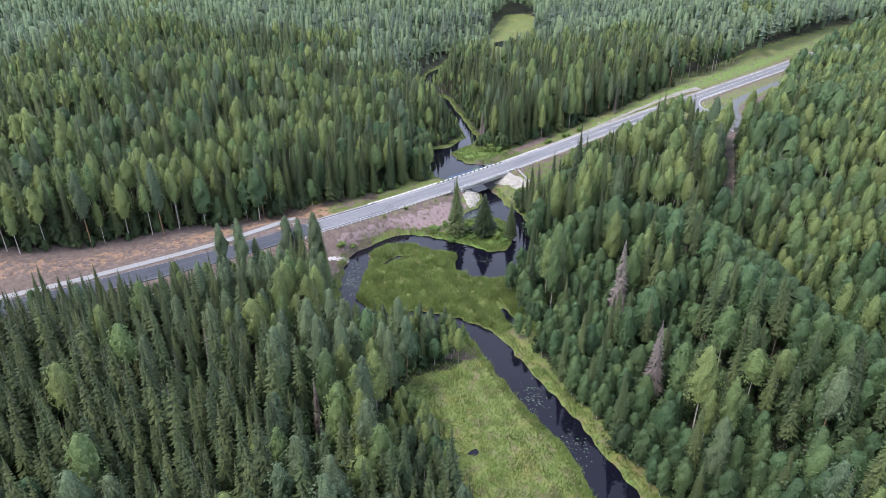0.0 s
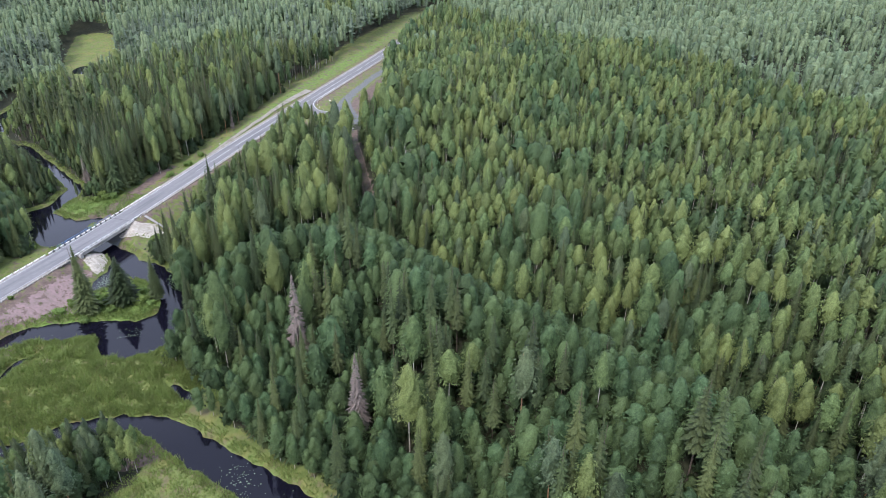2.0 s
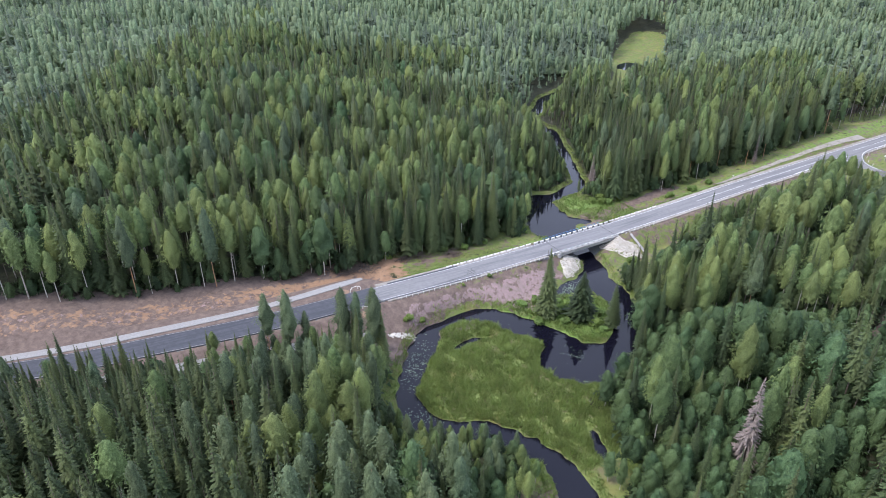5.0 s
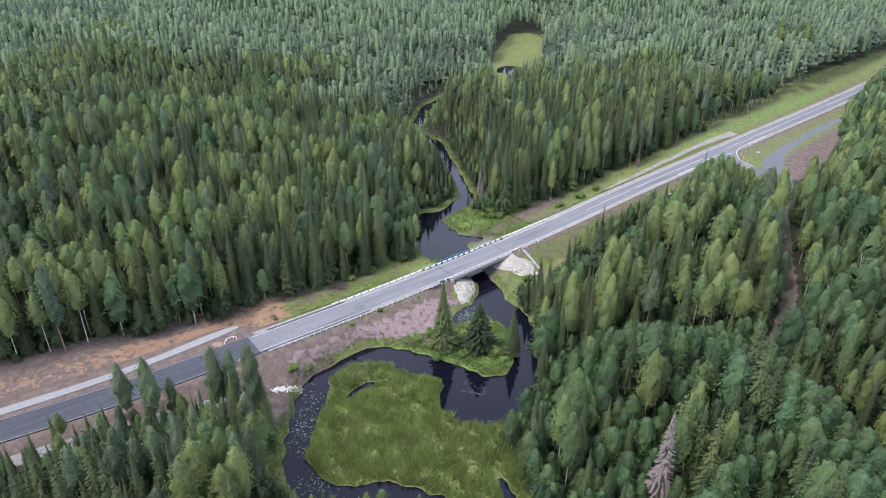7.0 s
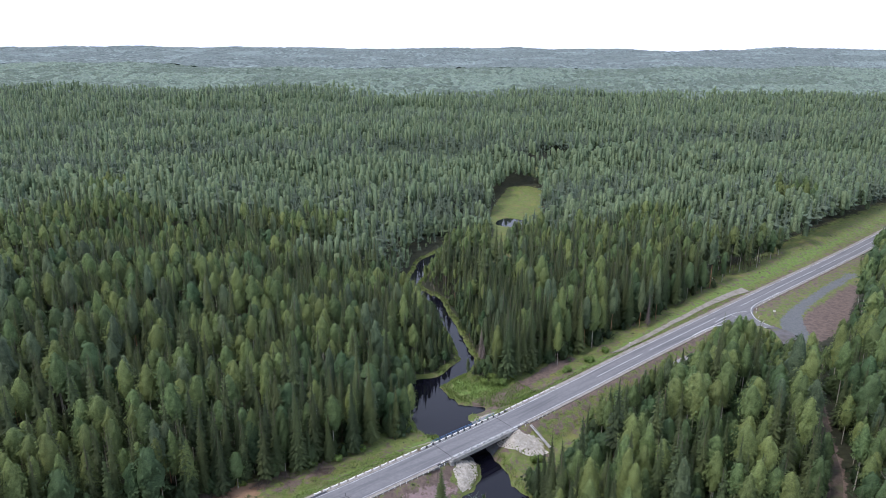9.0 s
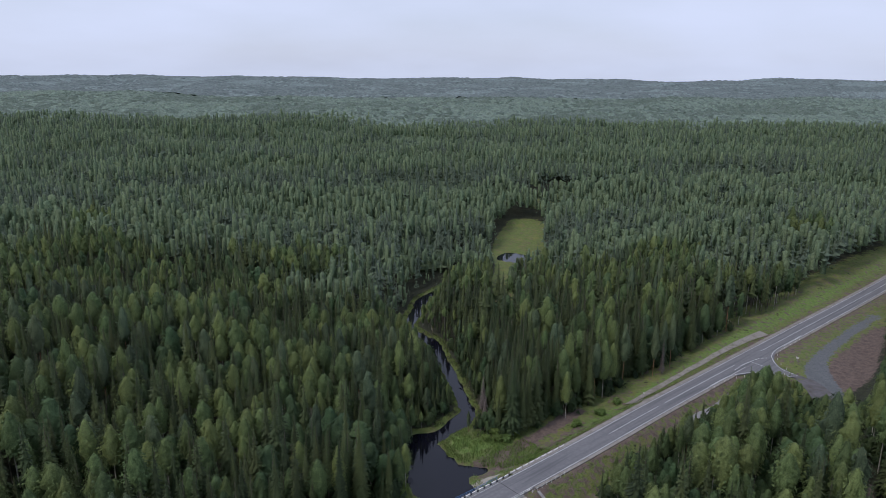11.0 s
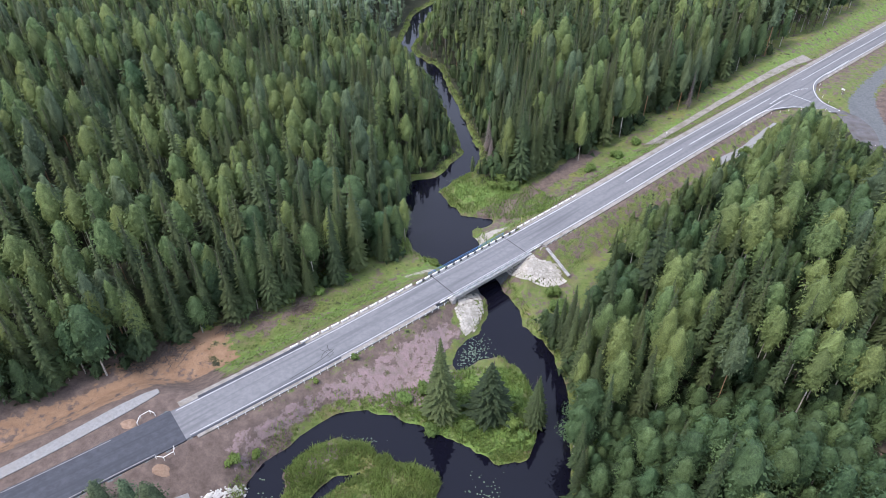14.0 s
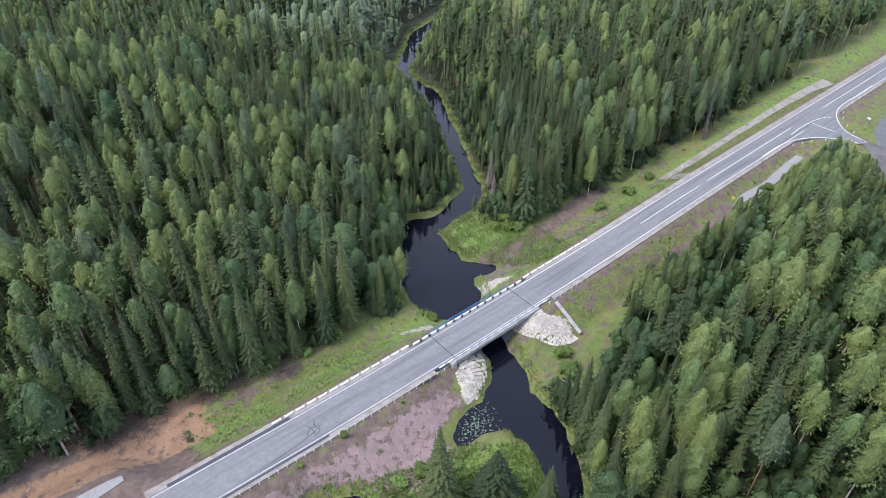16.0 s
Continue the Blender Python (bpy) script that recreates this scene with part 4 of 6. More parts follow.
def open_ground(x, y, w, s, q):
    """How far a place is inside the woods: below 0 no tree stands."""
    d = w - np.where(q > 0, np.where(y > 326, 2.8, np.where((x < 6) & (y > 288), 0.5, 2.2)), np.where((y > 204) & (x > 25), 0.3, 3.6)) - 1.2 * wave(x, y, 14, 11)
    for line in (MEADOW, FAR_MEADOW, FAR_FIELD, TONGUE, LOT, TRACK, BARE_BANK, PENINSULA, SIDE_ROAD, OLD_TRACK, CLEARING):
        d = np.minimum(d, stroke(x, y, line) - 1.0)
    d = np.minimum(d, stroke(x, y, ISLAND) - 2.0)
    d = np.where((x > -29) & (x < 14) & (y > 177) & (y < 224), -1.0, d)
    north = np.interp(s, [0, S_SEAM - 60, S_SEAM, S_SEAM + 30, S_A - 20, S_A, S_B + 8, S_B + 30, S_B + 55, S_MOUTH + 20, S_MOUTH + 200], [26, 29, 27, 25, 22, 22, 22, 24.5, 24, 19, 20])
    south = np.interp(s, [0, S_SEAM - 60, S_SEAM - 20, S_SEAM + 5, S_A, S_B + 6, S_B + 20, S_MOUTH - 20, S_MOUTH + 30, S_MOUTH + 120], [12, 12, 15, 30, 30, 12, 13, 20, 20, 14])
    inside = np.where(q > 0, q - north, -q - south) + 1.0 * wave(x, y, 11, 12)
    for cx, cy in DEAD_TREES:
        d = np.minimum(d, np.minimum(np.hypot(x - cx, y - cy) - 3.2, np.hypot(x - cx, y - cy + 5.5) - 2.6))
    return np.minimum(d, inside)


def stand_of(x, y, w, q, rng):
    """Kind (0 spruce, 1 birch, 2 aspen, 3 pine) and height of the tree at each place."""
    n = len(x)
    u = rng.uniform(size=n)
    patch = wave(x, y, 70, 21) * 0.5 + wave(x, y, 26, 22) * 0.35
    conifer = 0.42 + 0.36 * patch
    south_west = (q < 0) & (x < 20)
    south_east = (q < 0) & (x >= 20)
    conifer = np.where(south_west, 0.66 + 0.24 * ease(-18, -45, x) * ease(195, 165, y) + 0.2 * patch - 0.5 * ease(62, 25, np.hypot(x + 14, y - 150)) * (y < 200), conifer)
    conifer = np.where(south_east, np.where((x < 84) & (y < 205), 0.26, np.where(y > 225, 0.28, 0.46)) + 0.35 * patch - 0.34 * ease(95, 125, x) * ease(230, 190, x), conifer)
    ridge = stroke(x, y, RIDGE)
    east = (q < 0) & (ridge > 0) & (x > np.interp(y, [40, 124, 168, 205, 216, 246, 320], [126, 108, 97, 92, 95, 112, 140]))
    conifer = np.where(ridge < 0, 0.06, conifer)
    conifer = np.where((q > 0) & (x < 0), 0.34 + 0.40 * patch, conifer)
    conifer = np.where(east, 0.22 + 0.25 * patch, conifer)
    conifer = np.where((q > 0) & (x >= 0) & (w < 30), 0.8, conifer)
    bands = wave(x * 0.45, y * 1.3, 190, 27) + 0.5 * wave(x, y, 80, 28)
    conifer = np.where((y > 430) & (q > 0), 0.34 + 0.55 * bands * ease(430, 520, y), conifer)
    leafy = np.where(wave(x, y, 45, 23) + np.where(ridge < 0, 1.2, 0) + np.where(south_east & (x < 100), np.where(y > 225, -0.25, 0.3), -0.1) > 0.15, 2, 1)
    low = south_east & ~east & (ridge > 0) & (wave(x, y, 34, 61) + 0.5 * wave(x, y, 15, 62) < np.where(y > 225, -0.30, 0.12) + 0.8 * ease(62, 40, x) * ease(215, 195, y))
    for cx, cy in DEAD_TREES:
        low = low | ((np.abs(x - cx + 0.03 * (cy - y) * np.sign(cx)) < 4.5) & (y < cy) & (y > cy - 17))
    leafy = np.where(low, 2, leafy)
    kind = np.where(u < np.where(low, 0.07, conifer), 0, leafy)
    kind = np.where((rng.uniform(size=n) < np.where(south_west & (w < 45), 0.24, 0.035)) & (ridge > 0) & ~low, 3, kind)
    h = np.choose(kind, [rng.normal(25.0, 3.2, n), rng.normal(22.5, 2.4, n), rng.normal(18.0, 2.4, n), rng.normal(25.0, 2.2, n)])
    h = h * np.where((rng.uniform(size=n) < 0.24) & (kind != 3), rng.uniform(0.50, 0.82, n), 1.0)  # the young trees between
    h = np.where(low & (kind == 2), rng.normal(10.5, 1.8, n), np.where(low, h * 0.8, h))
    h = np.where(ridge < 0, rng.normal(13.5, 1.0, n), h)
    h = np.where(east, rng.normal(16.0, 2.0, n) + 5 * ease(235, 275, y), h)
    young = ease(0.1, 0.6, wave(x, y, 160, 25)) * ease(330, 420, y)
    h = h * (1 - 0.25 * young) * np.where(q > 0, np.where(y > 322, 0.30 + 0.70 * ease(2, 16, w), 0.62 + 0.38 * ease(0, 14, w)), 0.8 + 0.2 * ease(0, 14, w))
    h = np.where(stroke(x, y, LOT_FRONT) < 0, np.minimum(h, 5.5 + 3.0 * u), h)
    h = h * np.where((q < 0) & (x > 35) & (x < 175), 0.38 + 0.62 * ease(12, 36, -q), 1.0)
    h = h * np.where(south_west, 0.55 + 0.45 * ease(16, 46, -q), 1.0)
    h = h * np.where(south_west & (w < 22) & (x > -34) & (y < 172), 0.5, 1.0)
    return kind, np.clip(h, 5.0, 33)


LOT_FRONT = smooth_line([(118, 296, 5), (122, 306, 8), (124, 318, 10), (136, 336, 9), (137, 305, 9), (150, 325, 10), (168, 350, 8)], 5.0)
RIDGE = smooth_line([(40, 205, 7), (60, 215, 9), (84, 200, 10), (86, 172, 9), (93, 146, 9), (98, 124, 9), (104, 95, 9), (112, 60, 9)], 5.0)


def scatter(x0, x1, y0, y1, step, rng):
    xs, ys = np.arange(x0, x1, step), np.arange(y0, y1, step)
    X, Y = np.meshgrid(xs, ys)
    X = X + rng.uniform(-0.38, 0.38, X.shape) * step
    Y = Y + rng.uniform(-0.38, 0.38, Y.shape) * step
    return X.ravel(), Y.ravel()


def thinned(x, y, kind, h, rng):
    """Trees stand as far apart as their crowns are wide, the tall ones placed first."""
    room = np.choose(kind, [0.086, 0.142, 0.190, 0.118]) * h * rng.uniform(0.85, 1.15, len(x)) + 0.35
    cells, kept = collections.defaultdict(list), []
    for t in np.argsort(-h * rng.uniform(0.6, 1.4, len(h))):
        a, b = int(x[t] // 4), int(y[t] // 4)
        if all((x[t] - x[o]) ** 2 + (y[t] - y[o]) ** 2 > (0.54 * (room[t] + room[o])) ** 2 for i in (a - 1, a, a + 1) for j in (b - 1, b, b + 1) for o in cells[i, j]):
            cells[a, b].append(t)
            kept.append(t)
    return np.sort(np.array(kept))


def forest(name, x, y, z, kind, h, detail, rng, label):
    """One joined mesh for each kind of tree of a stretch of woods."""
    for i, kn in enumerate(("spruce", "birch", "aspen", "pine")):
        idx = np.nonzero(kind == i)[0]
        if not len(idx):
            continue
        k = KINDS[kn]
        shapes = [crown_of(kn, rng, detail) for j in range(6 if detail else 5)]
        stems = [trunk_shape(rng, k["h"], 0.18, 4, 0.02) for j in range(2)]
        pick = rng.randint(0, len(shapes), len(idx))
        # far crowns take the leaf copies that carry haze in their colour
        leaf = k["leaf"] if detail else (HAZED_SPRUCE if kn == "spruce" else HAZED_LEAF)
        for what, pool, mat in (("crowns", shapes, leaf), ("trunks", stems, k["bark"]))[:2 if detail else 1]:
            vs, fs, tones, turned, base = [], [], [], [], 0
            for j, t in enumerate(idx):
                v, f, *m = pool[pick[j] % len(pool)]
                a, s = (t * 2.399) % 6.283, h[t] / k["h"]
                wide = s * (0.85 + 0.35 * ((t * 0.618) % 1)) * (1.25 - 0.25 * min(1.0, s))
                c, sn = math.cos(a), math.sin(a)
                vs.append(np.stack([(v[:, 0] * c - v[:, 1] * sn) * wide + x[t], (v[:, 0] * sn + v[:, 1] * c) * wide + y[t], v[:, 2] * s + z[t]], 1))
                if m:
                    turned.append(np.stack([m[0][:, 0] * c - m[0][:, 1] * sn, m[0][:, 0] * sn + m[0][:, 1] * c, m[0][:, 2]], 1))
                fs.append(f + base)
                tones.append(np.full(len(v), (t * 0.7548) % 1))
                base += len(v)
            me = mesh_from(name, np.concatenate(vs), np.concatenate(fs), mat, bool(turned))
            if turned:
                soften(me, np.concatenate(turned))
            give(me, "tone", np.concatenate(tones))
            tagged(new(kn + "_" + name + ("_trunks" if what == "trunks" else ""), me), label % kn if what == "crowns" else "many bare %s trunks under the forest crowns" % kn, "forest", kind="stuff")


# woods round the bridge
tr = np.random.RandomState(11)
X, Y = scatter(-210, 300, 40, 545, 2.5, tr)
Z, W, S, Q, _ = ground(X, Y)
seen = (np.abs(X - 4) < np.where(X > 0, 2.0, 0.98) * (Y + 12) + 30)
keep = (open_ground(X, Y, W, S, Q) > 0) & seen & (Y < 470 + 55 * wave(X, Y, 110, 77))
X, Y, Z, W, S, Q = X[keep], Y[keep], Z[keep], W[keep], S[keep], Q[keep]
KIND, H = stand_of(X, Y, W, Q, tr)
keep = thinned(X, Y, KIND, H, tr)
X, Y, Z, W, S, Q, KIND, H = X[keep], Y[keep], Z[keep], W[keep], S[keep], Q[keep], KIND[keep], H[keep]
# the single trees: those nearest to the creek, the bridge and the road
rank = np.minimum(np.abs(Q) + np.abs(X) * 0.12, W * 0.9 + np.abs(Y - 190) * 0.12)
single = np.zeros(len(X), bool)
for i, most in enumerate((290, 240, 200, 40)):
    idx = np.nonzero(KIND == i)[0]
    single[idx[np.argsort(rank[idx])[:most]]] = True
NAMES = ("spruce", "birch", "aspen", "pine")
for t in np.nonzero(single)[0]:
    kn = NAMES[KIND[t]]
    plant(kn, X[t], Y[t], Z[t], H[t], tr.uniform(0.85, 1.2), tr.uniform(0, 6.28), tr.randint(0, 6))
rest = ~single
close = rest & (Y < 395) & (X > -150) & (X < 155)
deep = open_ground(X, Y, W, S, Q) > 9
for name, part_of, detail in (("near_woods", close & deep, 3), ("edge_woods", close & ~deep, 4), ("woods", rest & ~close, 1)):
    forest(name, X[part_of], Y[part_of], Z[part_of], KIND[part_of], H[part_of], detail, tr, "dense %s crowns of the mixed forest")

# undergrowth that closes the gaps on the creek side of the road, their shade in its colour
tr = np.random.RandomState(13)
UX, UY = scatter(-150, 200, 60, 400, 4.3, tr)
UZ, UW, US, UQ, _ = ground(UX, UY)
depth = open_ground(UX, UY, UW, US, UQ)
keep = (depth > 0.4) & ((UQ < -8) & (UY < 330) | (UQ > 0) & (depth < 13)) & (np.abs(UX - 4) < np.where(UX > 0, 1.6, 0.98) * (UY + 12) + 20)
UX, UY, UZ = UX[keep], UY[keep], UZ[keep]
UH = tr.uniform(3.0, 8.5, len(UX))
shapes = [crown_body(tr, 4.6, 2.1, 0.02, oval(0.35, 2.2, 0.7), 7, 0.35, 60, 0.42, 3, 6) for j in range(6)]
vs, fs, ns, tones, base = [], [], [], [], 0
for t in range(len(UX)):
    v, f, m = shapes[t % 6]
    a, s = t * 2.399, UH[t] / 4.6
    turn = np.array([[math.cos(a), math.sin(a), 0], [-math.sin(a), math.cos(a), 0], [0, 0, 1]])
    vs.append((v @ turn) * (s * 1.15, s * 1.15, s) + (UX[t], UY[t], UZ[t] - 0.3))
    ns.append(m @ turn)
    fs.append(f + base)
    tones.append(np.full(len(v), (t * 0.7548) % 1))
    base += len(v)
me = mesh_from("undergrowth", np.concatenate(vs), np.concatenate(fs), SHADED_THICKET, True)
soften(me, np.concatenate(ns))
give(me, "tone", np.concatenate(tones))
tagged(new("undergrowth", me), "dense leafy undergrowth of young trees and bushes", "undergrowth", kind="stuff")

# woods beyond
tr = np.random.RandomState(12)
X, Y = scatter(-560, 820, 400, 690, 4.7, tr)
XA, YA = scatter(-640, 1000, 690, 930, 6.2, tr)
XB, YB = scatter(-1000, 1000, 930, 1400, 8.6, tr)
X2, Y2 = scatter(-700, -210, 120, 400, 6.0, tr)
X3, Y3 = scatter(300, 900, 150, 400, 6.0, tr)
X4, Y4 = scatter(-260, 320, -100, 150, 6.0, tr)
beside_view = (Y4 < 40) | (np.abs(X4 - 4) > np.where(X4 > 0, 2.0, 0.98) * (Y4 + 12) + 30)
X, Y = np.concatenate([X, XA, XB, X2, X3, X4[beside_view]]), np.concatenate([Y, YA, YB, Y2, Y3, Y4[beside_view]])
Z, W, S, Q, _ = ground(X, Y)
keep = (open_ground(X, Y, W, S, Q) > 0) & ((Y >= 470 + 55 * wave(X, Y, 110, 77)) | (X < -210) | (X > 300) | (Y < 150)) & ((Y < 150) | (np.abs(X - 4) < np.where(X > 0, np.where(Y > 470, 1.3, 2.0), 0.98) * (Y + 12) + 30)) & ((np.hypot(X, Y) < 1010) | (np.abs(X) < 0.72 * Y))
X, Y, Z, W, Q = X[keep], Y[keep], Z[keep], W[keep], Q[keep]
KIND, H = stand_of(X, Y, W, Q, tr)
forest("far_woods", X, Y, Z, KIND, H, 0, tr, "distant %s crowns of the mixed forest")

# the canopy towards the horizon, with haze put into its colours
def canopy(y0, y1, step, rise, seed, material, low, over=15.0):
    r = np.random.RandomState(seed)
    half = 0.78 * y1 + 120
    xs, ys = np.arange(-half, half, step), np.arange(y0, y1, step)
    X, Y = np.meshgrid(xs, ys)
    X, Y = X + r.uniform(-0.4, 0.4, X.shape) * step, Y + r.uniform(-0.4, 0.4, Y.shape) * step
    Z = ground(X.ravel(), Y.ravel())[0].reshape(X.shape) + over - low * ease(y0 + 90, y0, Y) + r.uniform(-0.5, 0.5, X.shape) * rise + 1.5 * wave(X, Y, 130, 31)
    c = X.shape[1]
    cell = (np.arange(X.shape[0] - 1)[:, None] * c + np.arange(c - 1)).ravel()
    cell = cell[np.abs(X.ravel()[cell]) < 0.74 * Y.ravel()[cell] + 60]
    if over < 15:  # not over the meadows, the road and the water
        g = ground(X.ravel(), Y.ravel())
        free = open_ground(X.ravel(), Y.ravel(), g[1], g[2], g[3]) < 20
        cell = cell[~(free[cell] | free[cell + 1] | free[cell + c] | free[cell + c + 1])]
    me = mesh_from("distant_canopy", np.stack([X.ravel(), Y.ravel(), Z.ravel()], 1), np.concatenate([np.stack([cell, cell + 1, cell + c + 1], 1), np.stack([cell, cell + c + 1, cell + c], 1)]), material, True)
    give(me, "tone", np.clip(0.5 + 0.22 * wave(X.ravel(), Y.ravel(), 60, 33) + 0.25 * wave(X.ravel(), Y.ravel(), 420, 34), 0.02, 0.98))
    tagged(new("distant_canopy", me), "unbroken forest canopy reaching to the horizon", "forest", kind="stuff")


# low leafy sheet added beneath the far crowns to fill their dark gaps
canopy(505, 1330, 7.0, 4.0, 40, HAZED_LEAF, 6.0, 8.5)
canopy(1300, 2400, 8.5, 10.0, 41, HAZED_WOOD, 9.0)
canopy(2380, 4850, 15.0, 9.0, 42, HAZED_HORIZON, 0.0)

# ---- special trees ----
def from_sheet(values, x, y):
    """A value of the ground sheet at a place, between its points."""
    i, j = int(np.clip(np.searchsorted(gx, x) - 1, 0, len(gx) - 2)), int(np.clip(np.searchsorted(gy, y) - 1, 0, len(gy) - 2))
    u, v = (x - gx[i]) / (gx[i + 1] - gx[i]), (y - gy[j]) / (gy[j + 1] - gy[j])
    a = values[j * cols + i:j * cols + i + 2]
    b = values[(j + 1) * cols + i:(j + 1) * cols + i + 2]
    return float((a[0] * (1 - u) + a[1] * u) * (1 - v) + (b[0] * (1 - u) + b[1] * u) * v)


def height_at(x, y):
    return from_sheet(GZ, x, y)


lone = "trees on the spit below the bridge"
plant("spruce", 5.0, 229.9, 0.9, 24.5, 1.55, 0.3, 0, "tall slender dark spruce on the grassy spit beside the creek", lone)
plant("spruce", 15.4, 229.9, 0.8, 17.4, 2.9, 1.9, 1, "broad full green spruce on the grassy spit beside the creek", lone)
plant("spruce", 25.0, 227.9, 0.7, 16.0, 1.6, 4.0, 2, "narrow young spruce at the water's edge on the spit", lone)
dead = np.random.RandomState(3)
DEAD_SHAPES = [(tri_mesh("trunk", trunk_shape(dead, 20.0, 0.2, 6, 0.01, 0), BARK), tri_mesh("crown", spruce_sprays(dead, 20.0, 2.6, 46, 18, 0.10, 0.25, 0.030), DEAD)) for i in range(2)]
for x, y, top, wide, text in ((51.3, 171.2, 30.2, 1.7, "dead grey-brown spruce with withered needles among aspens"), (52.6, 136.9, 26.5, 1.45, "pale dead spruce with bare grey twigs among green crowns"),
                              (20.0, 338.5, 15.0, 0.8, "dead grey spruce leaning beside the narrow creek"), (20.5, 331.0, 11.0, 0.8, "small dead grey spruce at the creek bank"),
                              (-29.0, 122.0, 22.0, 0.7, "slim dead spruce with grey twigs in the woods"), (-58.0, 138.0, 24.0, 0.6, "dead spruce with lilac-grey withered top in the woods"),
                              (92.0, 361.0, 21.0, 0.6, "dead grey trunk with broken twigs at the forest edge")):
    ob = tagged(new("dead_spruce"), text, "dead tree", "dead trees in the woods")
    z = height_at(x, y)
    s = (top - z) / 20.0
    ob.matrix_world = Matrix.Translation((x, y, z)) @ Matrix.Rotation(x, 4, "Z") @ Matrix.Diagonal((wide, wide, s, 1))
    part("trunk", DEAD_SHAPES[int(x) % 2][0], None, ob)
    part("crown", DEAD_SHAPES[int(x) % 2][1], None, ob)
BARE = [tri_mesh("trunk", trunk_shape(dead, 14.0, 0.15, 5, 0.04, 22, 0.30), PALE_BARK) for i in range(3)]
for i, (x, y, h) in enumerate(((117.5, 240.0, 17), (121.0, 246.5, 16), (112.5, 231.0, 15), (124.0, 236.0, 17), (101.0, 262.0, 16))):
    ob = tagged(new("bare_tree"), "bare grey dead tree with thin twigs among green crowns", "dead tree", "dead trees in the woods")
    ob.matrix_world = Matrix.Translation((x, y, height_at(x, y))) @ Matrix.Rotation(i * 1.7, 4, "Z") @ Matrix.Diagonal((2.1, 2.1, h / 14.0, 1))
    part("trunk", BARE[i % 3], None, ob)
# slim pale trunks along the woods north of the road
for i, (x, y, h) in enumerate(((-49.3, 260.5, 21), (-41.0, 261.5, 21), (-70.0, 244.5, 22), (-63.0, 246.0, 21), (-67.0, 247.0, 22), (-94.0, 231.0, 22), (-101.0, 226.5, 23), (-84.0, 236.0, 22), (-110.0, 219.0, 22), (-88.0, 231.5, 23))):
    plant("birch", x, y, height_at(x, y), h, 0.85, i * 1.3, i % 5, "slender birch with a long bare white trunk at the forest edge", "birches at the forest edge")
for x, y, h in ((97.3, 367.3, 24), (88.4, 360.5, 23), (93.0, 364.5, 22)):
    plant("pine", x, y, height_at(x, y), h, 0.9, x, 1, "tall pine with a bare orange trunk at the forest edge", "pines at the forest edge")

# tall thin stand between the new road and the creek
for i, (kn, x, y, h) in enumerate((("pine", -69.9, 191.6, 21), ("pine", -64.0, 192.2, 24), ("pine", -59.7, 194.2, 17), ("pine", -50.4, 198.5, 24), ("pine", -47.0, 200.0, 22), ("pine", -41.3, 197.0, 26), ("spruce", -45.4, 195.0, 21), ("spruce", -38.8, 196.2, 20), ("birch", -83.0, 185.6, 10), ("birch", -74.0, 187.0, 11))):
    plant(kn, x, y, height_at(x, y), h, 1.2, i * 1.1, i % 6, {"pine": "slender pine with an open grey-green crown beside the new road", "spruce": "slim bright green spruce on the creek bank", "birch": "young yellow-green birch beside the gravel path"}[kn], "trees between the new road and the creek")

# ---- bushes ----
br = np.random.RandomState(5)
BUSH_SHAPES = []
for i in range(4):
    bits = []
    for b in range(6):
        c = np.array([br.uniform(-0.7, 0.7), br.uniform(-0.7, 0.7), br.uniform(0.5, 1.1)])
        bits += [lump(br, 1, c, np.array([0.6, 0.6, 0.65]), 0.2), sprays(br, c, np.array([0.65, 0.65, 0.7]), 22, 0.28, True)]
    BUSH_SHAPES.append(tri_mesh("leaves", joined(bits), BUSH))
    STEM = tri_mesh("stems", joined([trunk_shape(br, 1.2, 0.05, 4, 0.25) for k in range(4)]), BARK) if i == 0 else STEM


def bush(x, y, size, text, z=None):
    ob = tagged(new("bush"), text, "bush", "bushes on the banks")
    ob.matrix_world = Matrix.Translation((x, y, height_at(x, y) if z is None else z)) @ Matrix.Rotation(x * 3, 4, "Z") @ Matrix.Diagonal((size, size, size * 0.9, 1))
    part("stems", STEM, None, ob)
    part("leaves", BUSH_SHAPES[int(abs(x) * 10) % 4], None, ob)


